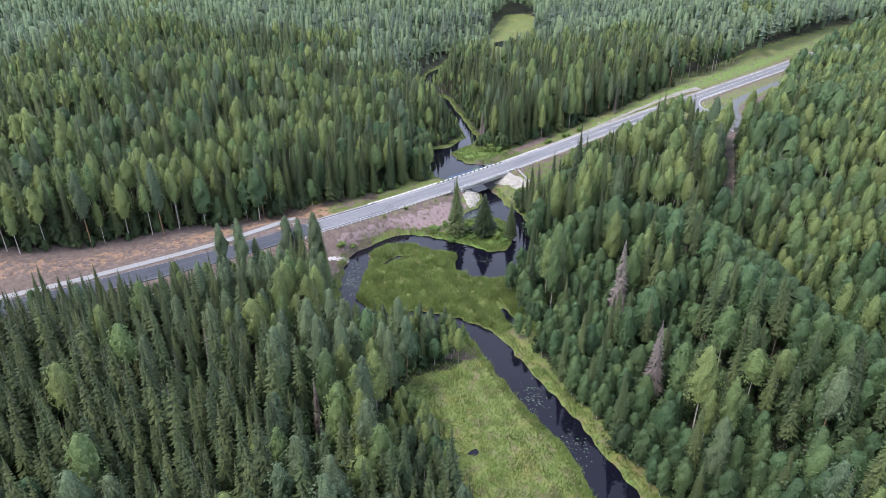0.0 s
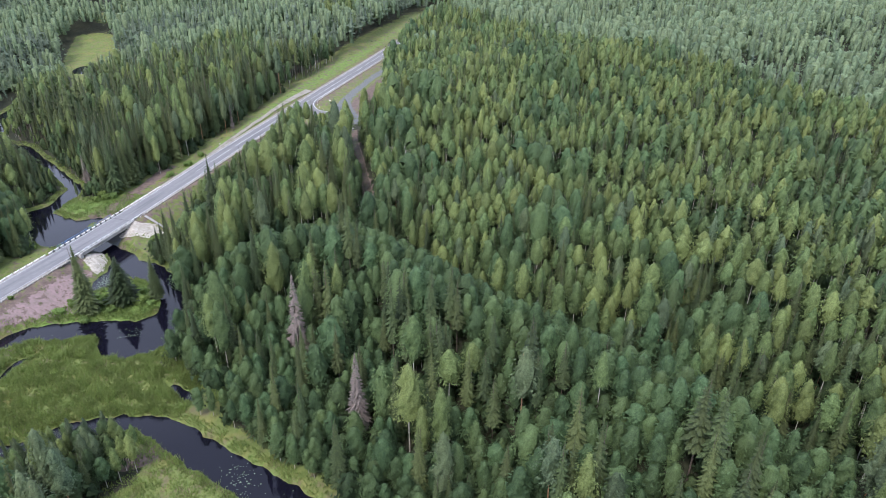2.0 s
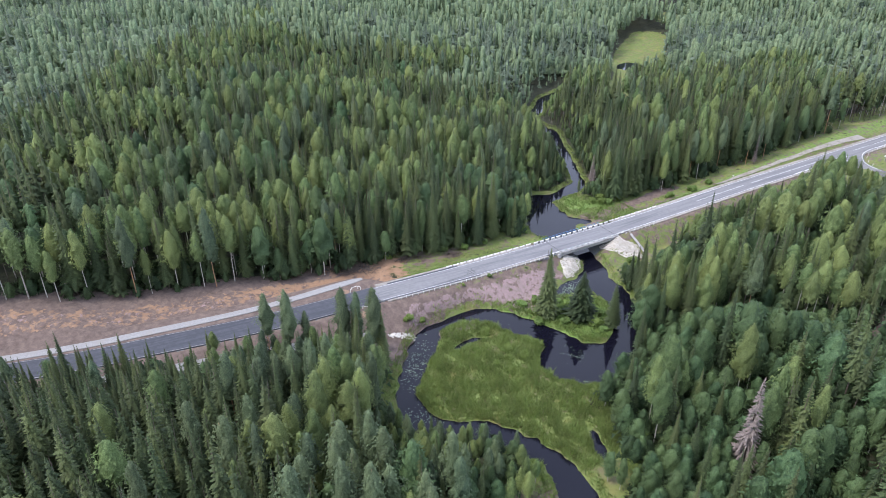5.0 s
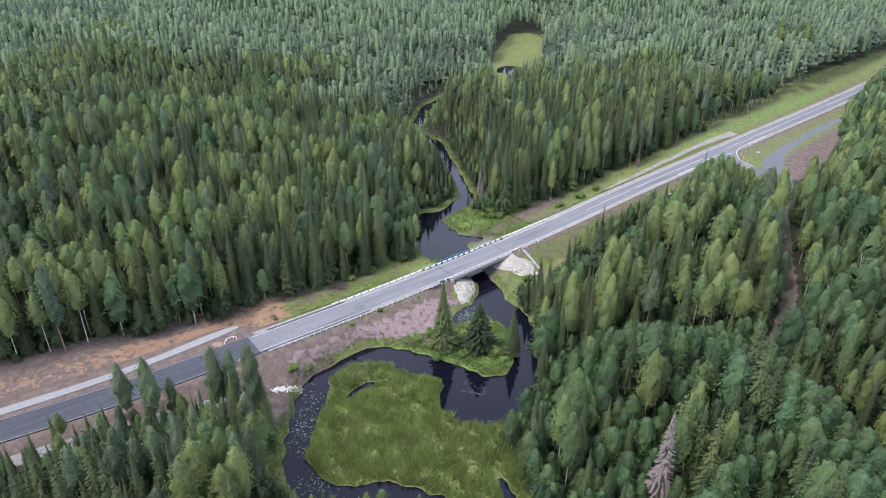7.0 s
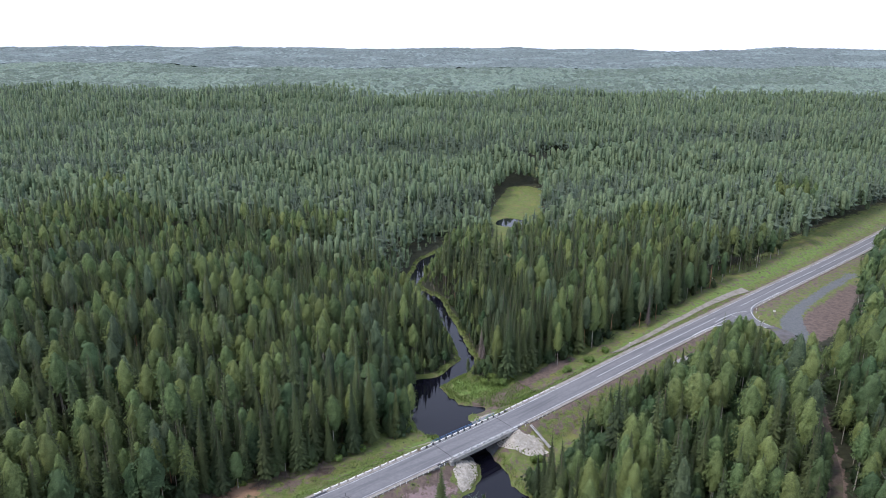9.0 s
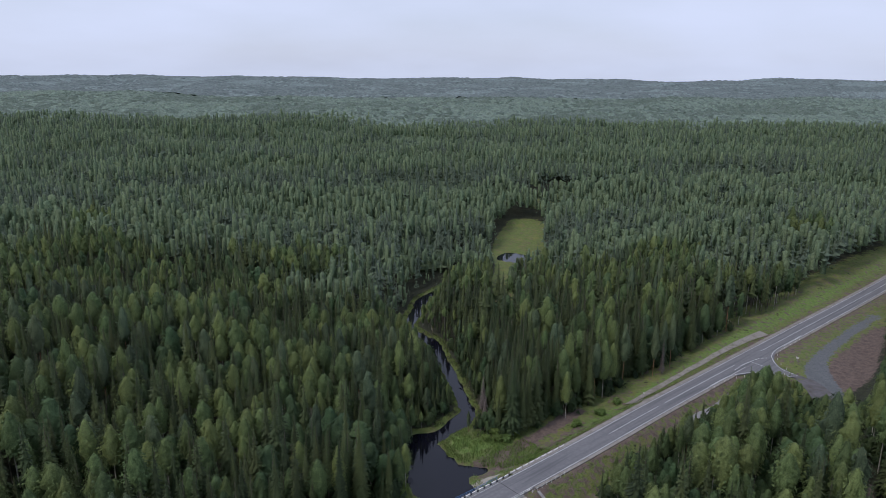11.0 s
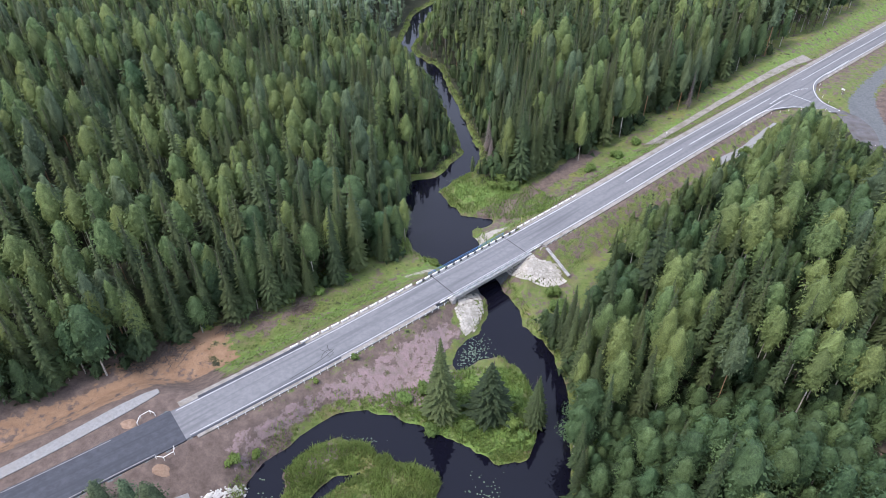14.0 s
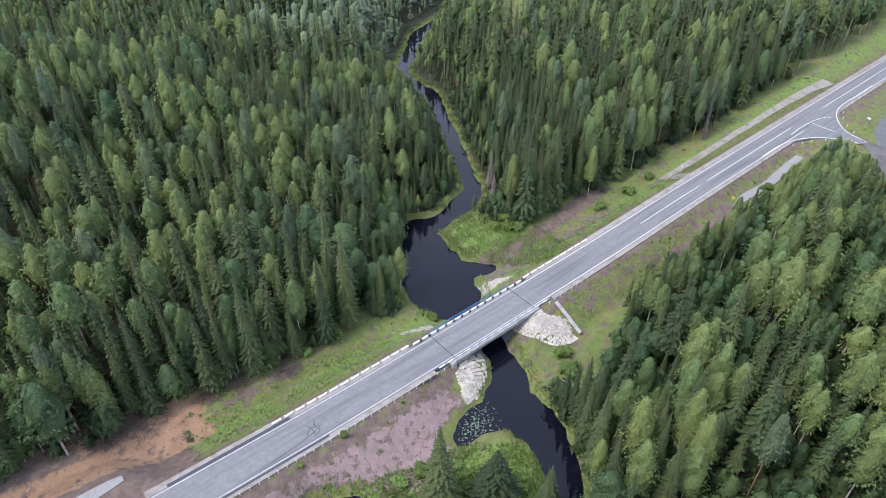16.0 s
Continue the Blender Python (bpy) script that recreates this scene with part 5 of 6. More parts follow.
for x, y, size in ((-14.5, 241.5, 0.8), (-22.0, 234.5, 0.6), (-36.0, 216.0, 1.3), (-32.5, 219.0, 1.0), (-3.0, 234.0, 1.4), (1.5, 236.5, 1.5), (10.0, 232.0, 1.6), (19.5, 227.0, 1.8), (20.5, 232.0, 1.7),
                   (11.0, 226.5, 1.3), (22.5, 224.5, 1.2), (3.0, 226.0, 1.4), (15.0, 236.0, 1.4), (8.0, 237.5, 1.2), (20.0, 318.0, 1.5), (24.0, 318.0, 1.8), (27.0, 317.0, 1.6), (31.0, 322.0, 1.9), (23.0, 322.0, 1.9),
                   (23.5, 327.0, 2.0), (21.5, 333.0, 1.9), (-6.0, 285.0, 1.2), (-9.0, 283.0, 1.0), (3.0, 280.0, 1.1), (-20.0, 274.0, 1.3), (-27.0, 268.0, 1.4), (-34.0, 264.5, 1.5), (-46.0, 259.0, 1.4), (-52.0, 254.5, 1.3),
                   (34.5, 262.0, 2.2), (36.0, 255.0, 2.4), (37.0, 247.0, 2.2), (33.5, 268.5, 1.8), (5.0, 166.0, 1.2), (0.0, 168.0, 1.4), (-6.0, 169.0, 1.6), (-12.0, 168.0, 1.5),
                   (30.0, 163.0, 1.9), (28.0, 170.0, 1.8), (33.0, 156.0, 1.7), (37.0, 148.0, 1.8), (31.0, 181.0, 2.0), (29.0, 189.0, 2.1), (35.0, 196.0, 2.2), (37.0, 204.0, 2.2), (38.0, 213.0, 2.2), (39.0, 222.0, 2.2),
                   (-38.0, 192.0, 1.8), (-39.0, 185.0, 1.9), (-37.0, 178.0, 1.8), (-30.0, 170.5, 1.6), (-22.0, 169.0, 1.5), (102.0, 330.0, 1.5), (110.0, 335.0, 1.6), (118.0, 340.0, 1.5), (70.0, 342.0, 1.6), (62.0, 334.0, 1.8), (52.0, 326.0, 1.6)):
    bush(x, y, size, "leafy green bush on the bank" if size > 1 else "small round green bush on the stony slope")

# ---- reeds and tall grass ----
def tufts(name, line, inset, step, tall, text, seed, material, blades=4, wet=0.08):
    r = np.random.RandomState(seed)
    lo, hi = line[:, :2].min(0) - line[:, 2].max(), line[:, :2].max(0) + line[:, 2].max()
    x, y = scatter(lo[0], hi[0], lo[1], hi[1], step, r)
    z, w, s, q, _ = ground(x, y)
    ok = (stroke(x, y, line) < inset) & (w > wet) & (np.abs(q) > 6.2) & (r.uniform(size=len(x)) < 0.55 + 0.6 * (wave(x, y, 6, seed) > -0.4))
    x, y, z = x[ok], y[ok], z[ok]
    n = len(x)
    high = tall * (0.75 + 0.35 * wave(x, y, 8, seed + 1)) * r.uniform(0.7, 1.2, n)
    v = []
    for b in range(blades):
        a, w2, out = r.uniform(0, 6.28, n), 0.07 + 0.08 * r.uniform(size=n), r.uniform(0.35, 1.1, n) * high
        px, py = x + r.uniform(-0.3, 0.3, n) * step, y + r.uniform(-0.3, 0.3, n) * step
        c, sn = np.cos(a), np.sin(a)
        v.append(np.stack([np.stack([px - sn * w2, py + c * w2, z - 0.05], 1), np.stack([px + sn * w2, py - c * w2, z - 0.05], 1), np.stack([px + c * out, py + sn * out, z + high], 1)], 1))
    v = np.concatenate(v).reshape(-1, 3)
    me = mesh_from(name, v, np.arange(len(v)).reshape(-1, 3), material)
    give(me, "tone", np.tile(np.repeat(0.5 + 0.45 * wave(x, y, 12, seed + 2), 3), blades))
    tagged(new(name, me), text, "grass", kind="stuff")


tufts("reed_bed", ISLAND, 6.0, 0.42, 1.3, "tall green reeds and sedge covering the low island", 51, REED)
tufts("meadow_grass", MEADOW, 3.0, 0.6, 0.7, "yellowish green meadow grass beside the creek", 52, REED)
tufts("spit_grass", smooth_line([(-6, 231.5, 3.5), (4, 231, 7), (16, 231, 12), (23, 227, 6)], 4.0), 1.0, 0.6, 1.1, "lush green grass and herbs on the spit", 53, BUSH)
tufts("bank_sedge", np.column_stack([CREEK[:, :2], CREEK[:, 2] + 2.2]), 0.8, 0.6, 1.1, "green sedge fringe along the creek banks", 54, REED, 3)
tufts("bank_sedge", np.column_stack([POOL[:, :2], POOL[:, 2] + 1.8]), 0.6, 0.65, 1.0, "green sedge fringe along the pool banks", 55, REED, 3)
for s0, s1, q, half in ((S_SEAM + 22, S_A - 8, 14.0, 6.0), (S_B + 8, S_B + 62, 9.5, 3.0), (S_B + 66, S_MOUTH + 40, 9.0, 2.4), (S_B + 10, S_B + 60, -9.5, 3.5)):
    verge = np.array([(*at_road(v, q)[:2], half) for v in np.arange(s0, s1, 5.0)])
    tufts("verge_grass", verge, 0.0, 0.8, 0.45, "bright green grass and weeds on the road verge", 57 + int(s0) % 7, BUSH, 4)
tufts("tongue_grass", TONGUE, 3.0, 0.65, 1.0, "bright green grass on the low tongue of land", 56, BUSH)

# ---- lily pads ----
lr = np.random.RandomState(8)
v, f = [], []
for cx, cy, sx, sy, n in ((12.5, 248, 2.6, 3.4, 320), (-30.5, 200, 2.2, 7, 260), (-25, 178.5, 3.5, 2.2, 120), (-13, 223.5, 3, 1, 70), (14, 213, 2.5, 2.5, 40), (10, 322, 2.2, 1.2, 60), (24, 139, 2.4, 5, 90), (32, 122, 2, 5, 60), (20, 200, 5, 0.8, 60)):
    for i in range(n):
        x, y, r = lr.normal(cx, sx * 0.85), lr.normal(cy, sy * 0.8), lr.uniform(0.08, 0.20)
        if from_sheet(GW, x, y) > -0.35:
            continue
        j, a0 = len(v), lr.uniform(0, 6.28)
        v.append((x, y, 0.02))
        v += [(x + r * math.cos(a0 + k * 0.95), y + r * math.sin(a0 + k * 0.95), 0.014) for k in range(7)]
        f += [(j, j + k, j + k + 1) for k in range(1, 7)]
tagged(new("lily_pads", mesh_from("lily_pads", v, f, LILY)), "small pale green lily pads floating on the dark water", "water lilies", kind="stuff")

# ---- the bridge ----
bridge = tagged(new("road_bridge"), "short concrete road bridge with striped parapets over the dark creek", "bridge")
part("deck", strip("deck", S_A - 1.0, S_B + 1.0, 5.3, -5.3, -0.05, CONCRETE, 0.32), None, bridge, "grey concrete deck slab")
for q in (-4.7, -2.8, -0.9, 0.9, 2.8, 4.7):
    part("beam", strip("beam", S_A - 0.6, S_B + 0.6, q + 0.28, q - 0.28, -0.36, CONCRETE, 1.05), None, bridge, "grey concrete beam")
for s in (S_A, S_B):
    part("joint", strip("joint", s - 0.11, s + 0.11, 4.3, -4.3, 0.016, JOINT, step=0.2), None, bridge, "dark rubber expansion joint")
for s in (S_A - 0.9, S_B + 0.9):
    m = Matrix.Translation(at_road(s, 0, -3.6)) @ Matrix.Rotation(math.atan2(tangent[np.searchsorted(ROAD_S, s)][1], tangent[np.searchsorted(ROAD_S, s)][0]), 4, "Z")
    part("abutment", box(bmesh.new(), (1.3, 10.8, 6.4), m, 0.06), CONCRETE, bridge, "stained concrete abutment")
HEAD = math.atan2(0.648, 0.762)
TURN_ROAD = Matrix.Rotation(HEAD, 4, "Z")


def along_meshes(size, material, bevel=0.04, name="block"):
    bm = box(bmesh.new(), size, Matrix.Translation((0, 0, size[2] / 2)), bevel)
    me = bpy.data.meshes.new(name)
    bm.to_mesh(me)
    bm.free()
    me.materials.append(material)
    return me


def set_along(ob, s, q, dz=0.0):
    a, b = at_road(s - 0.5, q), at_road(s + 0.5, q)
    ob.matrix_world = Matrix.Translation(at_road(s, q, dz)) @ Matrix.Rotation(math.atan2(b.y - a.y, b.x - a.x), 4, "Z")
    return ob


WHITE_BLOCK, BLACK_BLOCK = along_meshes((1.75, 0.34, 0.62), WHITE_PAINT), along_meshes((0.72, 0.35, 0.60), BLACK_PAINT)
for q in (4.55, -4.55):
    s = S_A - 4.0
    while s < S_B + 4.0:
        if q > 0:
            set_along(part("parapet_block", WHITE_BLOCK, None, bridge, "white painted concrete block"), s, q)
        else:
            set_along(part("kerb_block", along_white, None, bridge, "white painted kerb block") if s > S_A - 3.9 else part("kerb_block", along_white := along_meshes((1.5, 0.26, 0.34), WHITE_PAINT), None, bridge, "white painted kerb block"), s, q)
        set_along(part("parapet_block", BLACK_BLOCK, None, bridge, "black painted concrete block") if q > 0 else part("kerb_block", along_meshes((0.95, 0.25, 0.32), CONCRETE), None, bridge), s + 1.26, q)
        s += 2.52


def railing(name, s0, s1, q, material, height, gap, rails, dz, label, post_label, category="railing"):
    """Posts with long rails between them, along the road."""
    ob = tagged(new(name), label, category)
    bm = box(bmesh.new(), (0.09, 0.09, height), Matrix.Translation((0, 0, height / 2)), 0.01)
    me = bpy.data.meshes.new("post")
    bm.to_mesh(me)
    bm.free()
    me.materials.append(material)
    for s in np.arange(s0, s1 + 0.01, gap):
        set_along(part("post", me, None, ob, post_label), s, q, dz)
    for level, thick in rails:
        part("rail", strip("rail", s0, s1, q + 0.05, q - 0.05, dz + level, material, thick), None, ob)
    return ob


railing("blue_railing", S_A - 0.5, S_B + 0.5, 5.15, BLUE_PAINT, 1.1, 2.0, ((1.12, 0.08), (0.62, 0.05)), -0.05, "blue painted steel footway railing on the bridge", "blue steel post")
railing("bridge_railing", S_A - 0.5, S_B + 0.5, -5.1, STEEL, 1.05, 2.0, ((1.07, 0.08), (0.66, 0.05), (0.36, 0.05)), -0.05, "grey steel railing along the bridge edge", "grey steel post")

# guard rail on the creek side of the road: white posts and a steel beam
for s0, s1, q in ((S_SEAM + 6, S_A - 3, -5.5), (S_B + 4, S_B + 19, -5.5)):
    rail = tagged(new("guard_rail"), "low steel guard rail on white posts along the road", "guard rail")
    post = along_meshes((0.16, 0.16, 0.85), WHITE_PAINT, 0.02, "post")
    for s in np.arange(s0, s1, 1.95):
        set_along(part("post", post, None, rail, "white painted post"), s, q - 0.12, -0.25)
    bm = bmesh.new()
    profile = ((0.0, 0.44), (0.03, 0.47), (0.0, 0.50), (0.03, 0.53), (0.0, 0.56))
    steps = np.linspace(s0 - 0.4, s1 + 0.2, max(3, int((s1 - s0) / 3)))
    rows = [[bm.verts.new(at_road(s, q + d, z - 0.2)) for d, z in profile] for s in steps]
    for a, b in zip(rows[:-1], rows[1:]):
        for i in range(4):
            bm.faces.new((a[i], a[i + 1], b[i + 1], b[i]))
    beam = part("beam", bm, STEEL, rail, "galvanised steel beam")
    beam.modifiers.new("thickness", "SOLIDIFY").thickness = 0.01

# white kerb blocks on the far side
LONG_BLOCK = along_meshes((1.95, 0.36, 0.42), WHITE_PAINT, 0.05)
FOOT = along_meshes((0.3, 0.42, 0.52), WHITE_PAINT, 0.04, "foot")
for s in list(np.arange(S_RAIL - 0.5, S_A - 5.5, 2.72)) + list(np.arange(S_B + 6.5, S_RAIL_END + 4, 2.72)):
    ob = tagged(new("barrier_block"), "low white concrete barrier block on the road shoulder", "barrier", "barrier blocks along the road")
    set_along(ob, s, 5.05, -0.04)
    part("body", LONG_BLOCK, None, ob)
    for d in (-0.83, 0.83):
        part("foot", FOOT, None, ob).matrix_basis = Matrix.Translation((d, 0, 0))

# paved cones of the embankment: rows of pale slabs
SLABS = []
for i in range(4):
    SLABS.append(along_meshes((0.92 - 0.06 * i, 0.56, 0.12), SLAB, 0.03, "slab"))
slab_rng = np.random.RandomState(17)


def paved(name, label, place, rows, cols, gap=0.06):
    """Rows of slabs laid on a slope: place(u, v) gives the spot for u, v in 0..1."""
    ob = tagged(new(name), label, "paving", kind="structure")
    for i in range(rows):
        n = cols(i)
        for j in range(n):
            u, v = (i + 0.5) / rows, (j + slab_rng.uniform(0.35, 0.65)) / n
            here = place(u, v)
            if here is None or slab_rng.uniform() < 0.05:
                continue
            up, side = place(u + 0.02, v) or here, place(u, v + 0.02) or here
            ex, ey = (Vector(side) - Vector(here)), (Vector(up) - Vector(here))
            if ex.length < 1e-5 or ey.length < 1e-5:
                continue
            ez = ex.cross(ey).normalized()
            if ez.z < 0:
                ez = -ez
            ex.normalize()
            m = Matrix((ex, ez.cross(ex), ez)).transposed().to_4x4()
            o = part("slab", SLABS[slab_rng.randint(0, 4)], None, ob)
            o.matrix_world = Matrix.Translation(Vector(here) + ez * slab_rng.uniform(0.0, 0.05)) @ m @ Matrix.Rotation(slab_rng.normal(0, 0.05), 4, "Z")
    return ob


def cone_a(u, v):
    a = math.radians(-62 + 96 * v)
    r = 2.2 + 7.4 * u
    x, y = 7.2 + r * math.cos(a) * 0.86, 262.2 + r * math.sin(a) * 1.18
    w = from_sheet(GW, x, y)
    return (x, y, height_at(x, y) + 0.06) if w > 0.8 else None


def cone_b(u, v):
    a = math.radians(200 + 118 * v)
    if 0.18 < u < 0.42 and 0.25 < v < 0.6:
        return None
    r = 1.6 + 7.0 * u
    x, y = 31.0 + r * math.cos(a) * 1.12, 279.2 + r * math.sin(a) * 0.98
    w = from_sheet(GW, x, y)
    return (x, y, height_at(x, y) + 0.06) if w > 0.8 else None


paved("paved_slope", "pale stone slabs paving the embankment cone beside the bridge", cone_a, 13, lambda i: int(5 + 1.05 * i))
paved("paved_slope", "pale stone slabs with a bare soil patch on the embankment cone", cone_b, 13, lambda i: int(5 + 1.25 * i))
p0, p1 = Vector((33.2, 281.2, 5.6)), Vector((38.4, 274.6, 1.9))
stair = tagged(new("stair"), "narrow concrete service stair down the embankment", "stairs", kind="structure")
step_mesh = along_meshes((0.42, 1.0, 0.24), CONCRETE, 0.02, "step")
for i in range(22):
    u = i / 21
    c = p0.lerp(p1, u)
    part("step", step_mesh, None, stair).matrix_world = Matrix.Translation((c.x, c.y, max(p0.z + (p1.z - p0.z) * u, height_at(c.x, c.y)) - 0.05)) @ Matrix.Rotation(math.atan2(p1.y - p0.y, p1.x - p0.x), 4, "Z")

# culvert guard frames and sand heaps at the end of the fresh asphalt
def culvert_guard(s, q, side):
    ob = tagged(new("culvert_guard"), "white pipe guard frame over a new culvert", "railing", "culvert guards")
    c = at_road(s, q, -0.1)
    ob.matrix_world = Matrix.Translation(c) @ TURN_ROAD
    pts = [(-2.1, 0, 0.75), (-1.0, 1.3 * side, 0.75), (1.0, 1.3 * side, 0.75), (1.5, 0.1 * side, 0.75)]
    for a, b in zip(pts[:-1], pts[1:]):
        part("pipe", rod(bmesh.new(), a, b, 0.08), WHITE_PAINT, ob)
    for a in pts:
        part("post", rod(bmesh.new(), (a[0], a[1], -0.2), a, 0.08), WHITE_PAINT, ob)


culvert_guard(S_SEAM - 4.5, 5.0, 1)
culvert_guard(S_SEAM - 4.0, -4.9, -1)


def heap(x, y, r, h, material, label, name="sand_heap"):
    """A low, uneven heap that lies on the ground."""
    bm = bmesh.new()
    rings = []
    for k in range(7):
        u = k / 6
        ring = []
        for i in range(14 if k else 1):
            a = i * 6.283 / 14
            e = 1 + 0.4 * noise.noise(Vector((math.cos(a) * 1.3 + x, math.sin(a) * 1.3 + y, 0)))
            px, py = x + r * u * e * math.cos(a), y + r * u * e * 0.75 * math.sin(a)
            lift = h * (1 - u * u) ** 1.2 * (1 + 0.5 * noise.noise(Vector((px * 1.6, py * 1.6, 3)))) if k < 6 else -0.15
            ring.append(bm.verts.new((px, py, height_at(px, py) + lift)))
        rings.append(ring)
    for i in range(14):
        bm.faces.new((rings[0][0], rings[1][i], rings[1][(i + 1) % 14]))
        for a, b in zip(rings[1:-1], rings[2:]):
            bm.faces.new((a[i], b[i], b[(i + 1) % 14], a[(i + 1) % 14]))
    tagged(part(name, bm, material, None), label, "heap")


heap(-57.8, 222.4, 1.8, 0.4, SAND, "small heap of orange sand beside the road")
heap(-48.2, 212.4, 1.8, 0.25, SAND, "flat heap of orange sand below the road edge")
rub = np.random.RandomState(23)
bits = []
for i in range(150):
    u = rub.uniform()
    x, y, e = -40.2 + 7.6 * u + rub.normal(0, 0.3), 209.3 + 3.0 * u + rub.normal(0, 0.25 + 0.65 * u * u), rub.uniform(0.14, 0.42)
    bits.append(lump(rub, 1, np.array([x, y, height_at(x, y) + 0.3 * e]), np.array([e, e * 0.8, e * 0.6]), 0.3))
tagged(new("rubble_strip", tri_mesh("rubble_strip", joined(bits), ROCK)), "strip of white broken stones down the creek bank", "rubble", kind="stuff")

# ---- junction ----
LOW_EDGE = smooth_line([(104, 343.6), (114.9, 352.6), (122.6, 356.0), (129.4, 356.8), (136.7, 354.9), (141, 352.2)], 1.0)
HIGH_EDGE = smooth_line([(166, 396.4), (155.5, 387.4), (146.6, 379.8), (141.6, 373), (139.6, 365.3), (140.1, 359.8), (143.2, 355.0)], 1.0)
mouth = tagged(new("junction_mouth"), "asphalt mouth of a side road with white edge lines", "road", kind="structure")
road_edge = [at_road(s, -4.3) for s in np.linspace(along(104, 343.6), along(166, 396.4), 40)]


def height_on_road(x, y):
    s, q, z = road_frame(np.array([x]), np.array([y]))
    return float(z[0]) - 0.01 * max(0.0, -float(q[0]) - 4.3)


bm = bmesh.new()
inner = [(p.x, p.y) for p in road_edge]
outer_pts = [tuple(p) for p in LOW_EDGE] + [tuple(p) for p in HIGH_EDGE[::-1]]
ring_len = np.concatenate([[0], np.cumsum(np.hypot(*np.diff(np.array(outer_pts), axis=0).T))])
outer = [(np.interp(u * ring_len[-1], ring_len, [p[0] for p in outer_pts]), np.interp(u * ring_len[-1], ring_len, [p[1] for p in outer_pts])) for u in np.linspace(0, 1, 40)]
ra = [bm.verts.new((x, y, height_on_road(x, y) + 0.004)) for x, y in inner]
rb = [bm.verts.new((x, y, height_on_road(x, y) + 0.004)) for x, y in outer]
for i in range(39):
    bm.faces.new((ra[i], rb[i], rb[i + 1], ra[i + 1]))
skirt = bmesh.ops.extrude_edge_only(bm, edges=[e for e in bm.edges if e.verts[0] in rb and e.verts[1] in rb])
for g in skirt["geom"]:
    if isinstance(g, bmesh.types.BMVert):
        g.co.z -= 0.5
part("apron", bm, ASPHALT, mouth)


def painted(name, line, width, parent, dz=0.02):
    line = np.asarray(line)
    t = np.gradient(line[:, :2], axis=0)
    t /= np.linalg.norm(t, axis=1)[:, None]
    n = np.stack([-t[:, 1], t[:, 0]], 1) * width / 2
    v = []
    for p, d in zip(line, n):
        for k in (1, -1):
            x, y = p[0] + k * d[0], p[1] + k * d[1]
            v.append((x, y, height_on_road(x, y) + dz))
    i = np.arange(len(line) - 1) * 2
    return part(name, mesh_from(name, v, np.stack([i + 1, i, i + 2, i + 3][::-1], 1), LINE_PAINT), None, parent, "white painted line")


painted("edge_line", LOW_EDGE[2:-1] + (0, 0.5), 0.25, mouth)
painted("edge_line", HIGH_EDGE[2:-1] + (-0.5, 0.2), 0.25, mouth)
painted("stop_line", np.array([(140.6, 353.2), (142.8, 354.8)]), 0.3, mouth)
yield_line = smooth_line([(120.3, 359.4), (126.8, 365.3), (134.8, 370.5), (139.3, 371.0)], 0.55)[:, :2]
for i in range(0, len(yield_line) - 2, 3):
    painted("dash", yield_line[i:i + 3], 0.34, mouth)
painted("island_line", np.array([(130.1, 367.0), (132.7, 364.0), (135.3, 361.1)]), 0.2, mouth)
side = tagged(new("side_road", ribbon("side_road", smooth_line([(141.6, 354.2, 2.6), (143.4, 347, 4.0), (143, 338, 4.4), (139.5, 328, 3.6), (135.5, 317, 2.2), (133.2, 309, 1.3)], 2), 0.06, DIRT_ROAD)), "lilac-grey packed dirt side road leading into the forest", "road", kind="structure")
post_me = along_meshes((0.14, 0.14, 0.8), WHITE_PAINT, 0.02, "post")
for i in range(9):
    p = HIGH_EDGE[int(8 + i * (len(HIGH_EDGE) - 10) / 9)]
    ob = tagged(new("bollard"), "short white marker post beside the junction curve", "bollard", "marker posts at the junction")
    ob.matrix_world = Matrix.Translation((p[0] + 1.4, p[1] - 0.5, height_at(p[0] + 1.4, p[1] - 0.5)))
    part("post", post_me, None, ob)
for i in range(10):
    p = LOW_EDGE[int(3 + i * (len(LOW_EDGE) - 5) / 10)]
    ob = tagged(new("bollard"), "short white marker post beside the junction curve", "bollard", "marker posts at the junction")
    ob.matrix_world = Matrix.Translation((p[0] + 0.4, p[1] - 1.3, height_at(p[0] + 0.4, p[1] - 1.3)))
    part("post", post_me, None, ob)


def sign(x, y, plate, material, text, tall=2.4):
    ob = tagged(new("road_sign"), text, "sign")
    z = height_at(x, y)
    ob.matrix_world = Matrix.Translation((x, y, z)) @ Matrix.Rotation(HEAD + math.pi / 2, 4, "Z")
    part("post", rod(bmesh.new(), (0, 0, -0.2), (0, 0, tall), 0.04), STEEL, ob)
    part("plate", box(bmesh.new(), plate, Matrix.Translation((0, -0.06, tall - plate[2] / 2)), 0.015), material, ob)


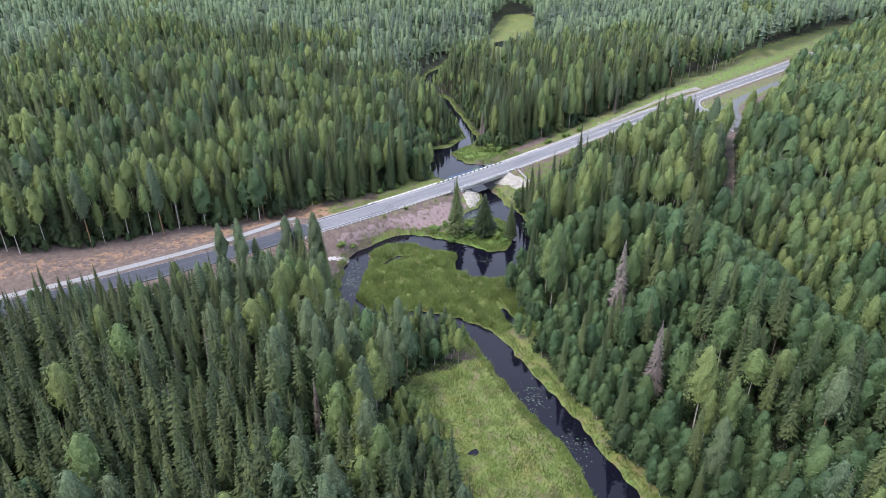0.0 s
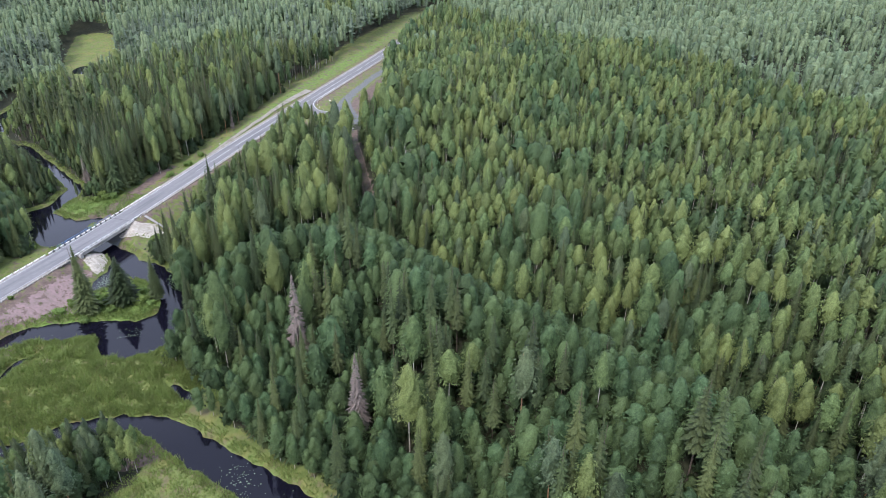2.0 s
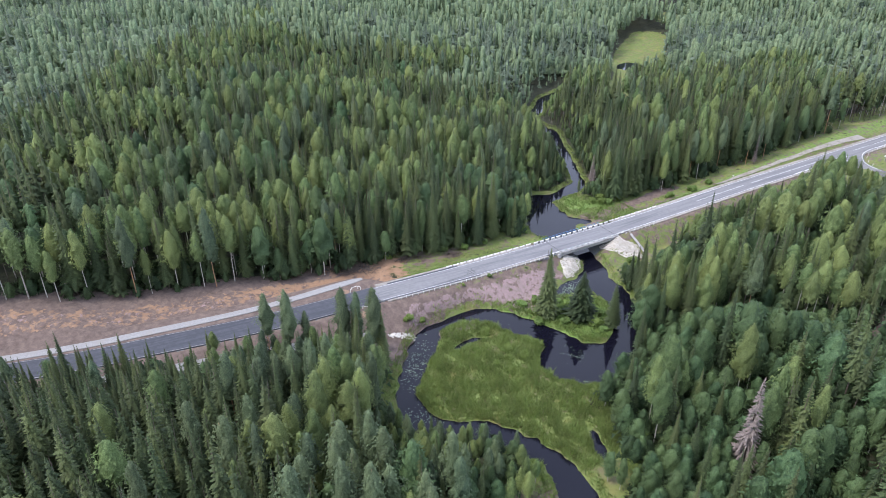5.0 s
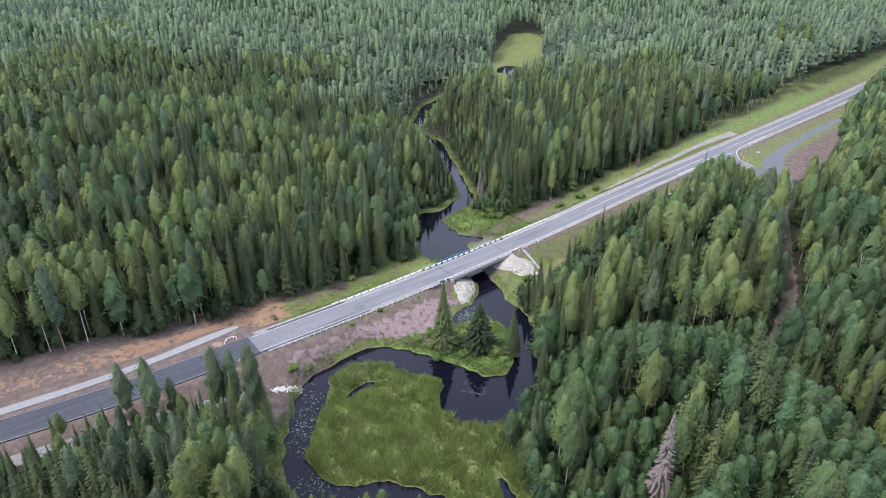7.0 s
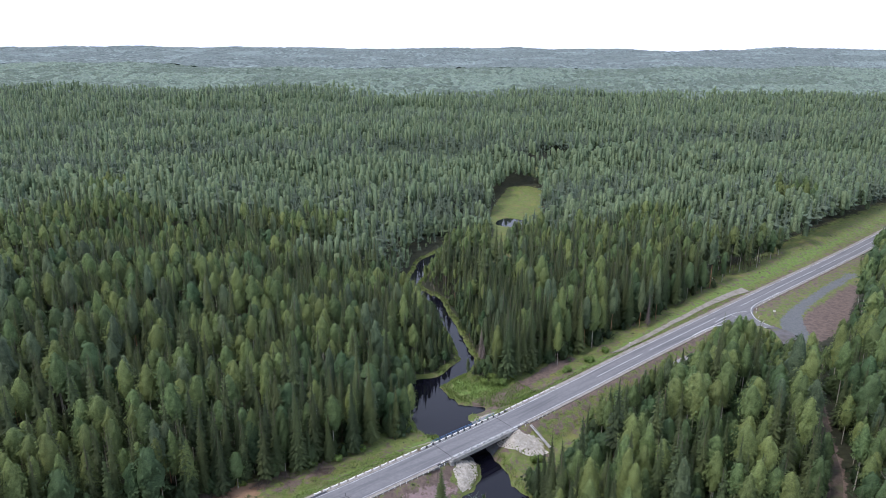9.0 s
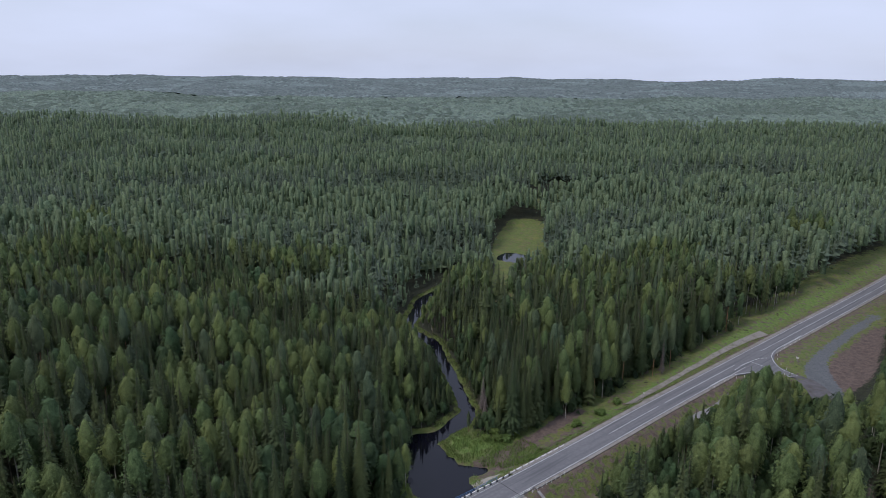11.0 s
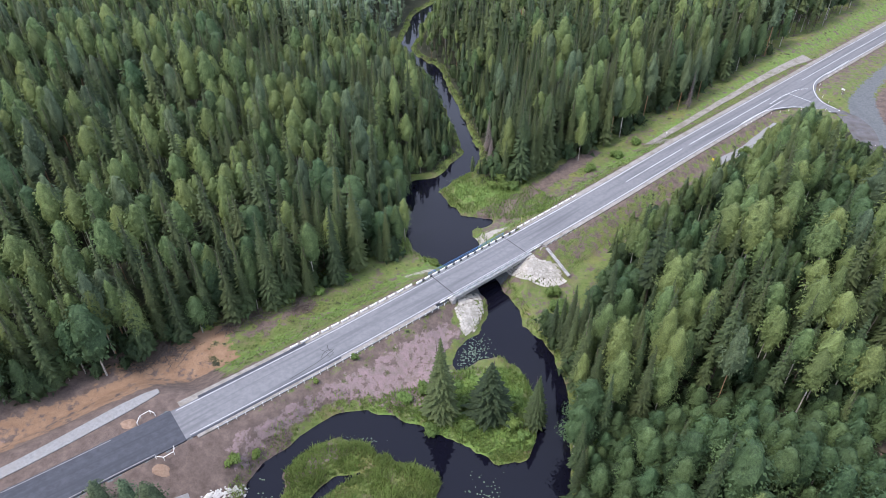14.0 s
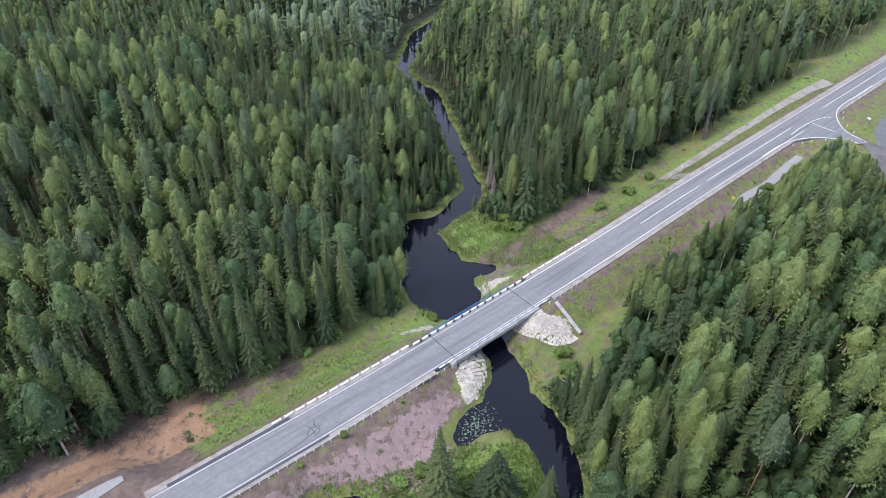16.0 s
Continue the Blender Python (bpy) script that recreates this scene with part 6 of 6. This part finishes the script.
sign(89.7, 323.6, (0.9, 0.03, 0.9), YELLOW_PAINT, "square yellow road sign on a steel post")
sign(27.0, 292.4, (0.16, 0.06, 2.0), YELLOW_PAINT, "slim yellow and white marker post by the bridge", 2.4)
sign(79.5, 341.0, (0.6, 0.03, 0.5), WHITE_PAINT, "small white roadside sign plate on a post")
sign(147.2, 364.6, (1.2, 0.03, 0.7), WHITE_PAINT, "white roadside sign plate beside the gravel lot")
tagged(new("forest_track", ribbon("forest_track", smooth_line([(129.5, 298.5, 1.0), (120, 272, 1.25), (115, 258.5, 1.35), (110.5, 246, 1.4), (104.5, 234.7, 1.4), (98.5, 226, 1.3), (91.5, 216.5, 0.9)], 2.0), 0.05, WET_TRACK)), "narrow dark muddy forest track between the trees", "path", kind="structure")
for x, y in ((143.6, 331.0), (141.2, 324.0)):
    heap(x, y, 0.8, 0.35, ROCK, "pale concrete rubble beside the gravel lot", "rubble_pile")

# ---- felled branches at the forest edge ----
def brush(x, y, length, turn, label):
    r = np.random.RandomState(int(abs(x * 13)))
    bits = []
    for i in range(110):
        v, f = trunk_shape(r, r.uniform(1.2, 3.4), r.uniform(0.04, 0.11), 4, 0.05)
        m = Matrix.Rotation(r.uniform(0, 6.28), 3, "Z") @ Matrix.Rotation(r.uniform(1.1, 1.6), 3, "X")
        v = v @ np.array(m.transposed()) + (r.uniform(-length, length) * math.cos(turn) + r.normal(0, 0.8), r.uniform(-length, length) * math.sin(turn) + r.normal(0, 0.8), r.uniform(0.1, 0.7))
        bits.append((v, f))
    v, f = joined(bits)
    v[:, 0] += x
    v[:, 1] += y
    v[:, 2] += height_at(x, y)
    tagged(new("felled_branches", mesh_from("felled_branches", v, f, BARK)), label, "branches", kind="stuff")


for x, y, n in ((-41, 258.5, 3.0), (-46, 255.5, 3.0), (-58, 246.5, 4.0), (-64, 243.0, 3.0), (-30, 263.5, 3.0)):
    brush(x, y, n, HEAD, "heap of dark felled branches at the forest edge")

# tar-filled cracks in the old asphalt
cracks = tagged(new("tar_crack"), "dark tar-sealed cracks in the worn asphalt", "road repair", kind="structure")
for k, line in enumerate((((-0.6, -1.8), (0.4, -0.9), (1.6, -0.6), (2.8, -1.0)), ((0.6, 0.6), (1.2, -0.8), (1.0, -2.2)), ((2.6, 0.8), (2.0, -0.6), (2.4, -2.0), (1.0, -2.6)), ((-9, -2.9), (-5, -2.6), (-1, -2.2), (3, -1.2)))):
    pts = [at_road(S_RAIL + 3.0 + a, b) for a, b in line]
    v = [(p.x, p.y) for p in pts]
    ob = painted("crack", smooth_line(v, 0.4), 0.13, cracks, 0.012)
    ob.data.materials.clear()
    ob.data.materials.append(JOINT)
    ob["label"] = "dark tar seal"
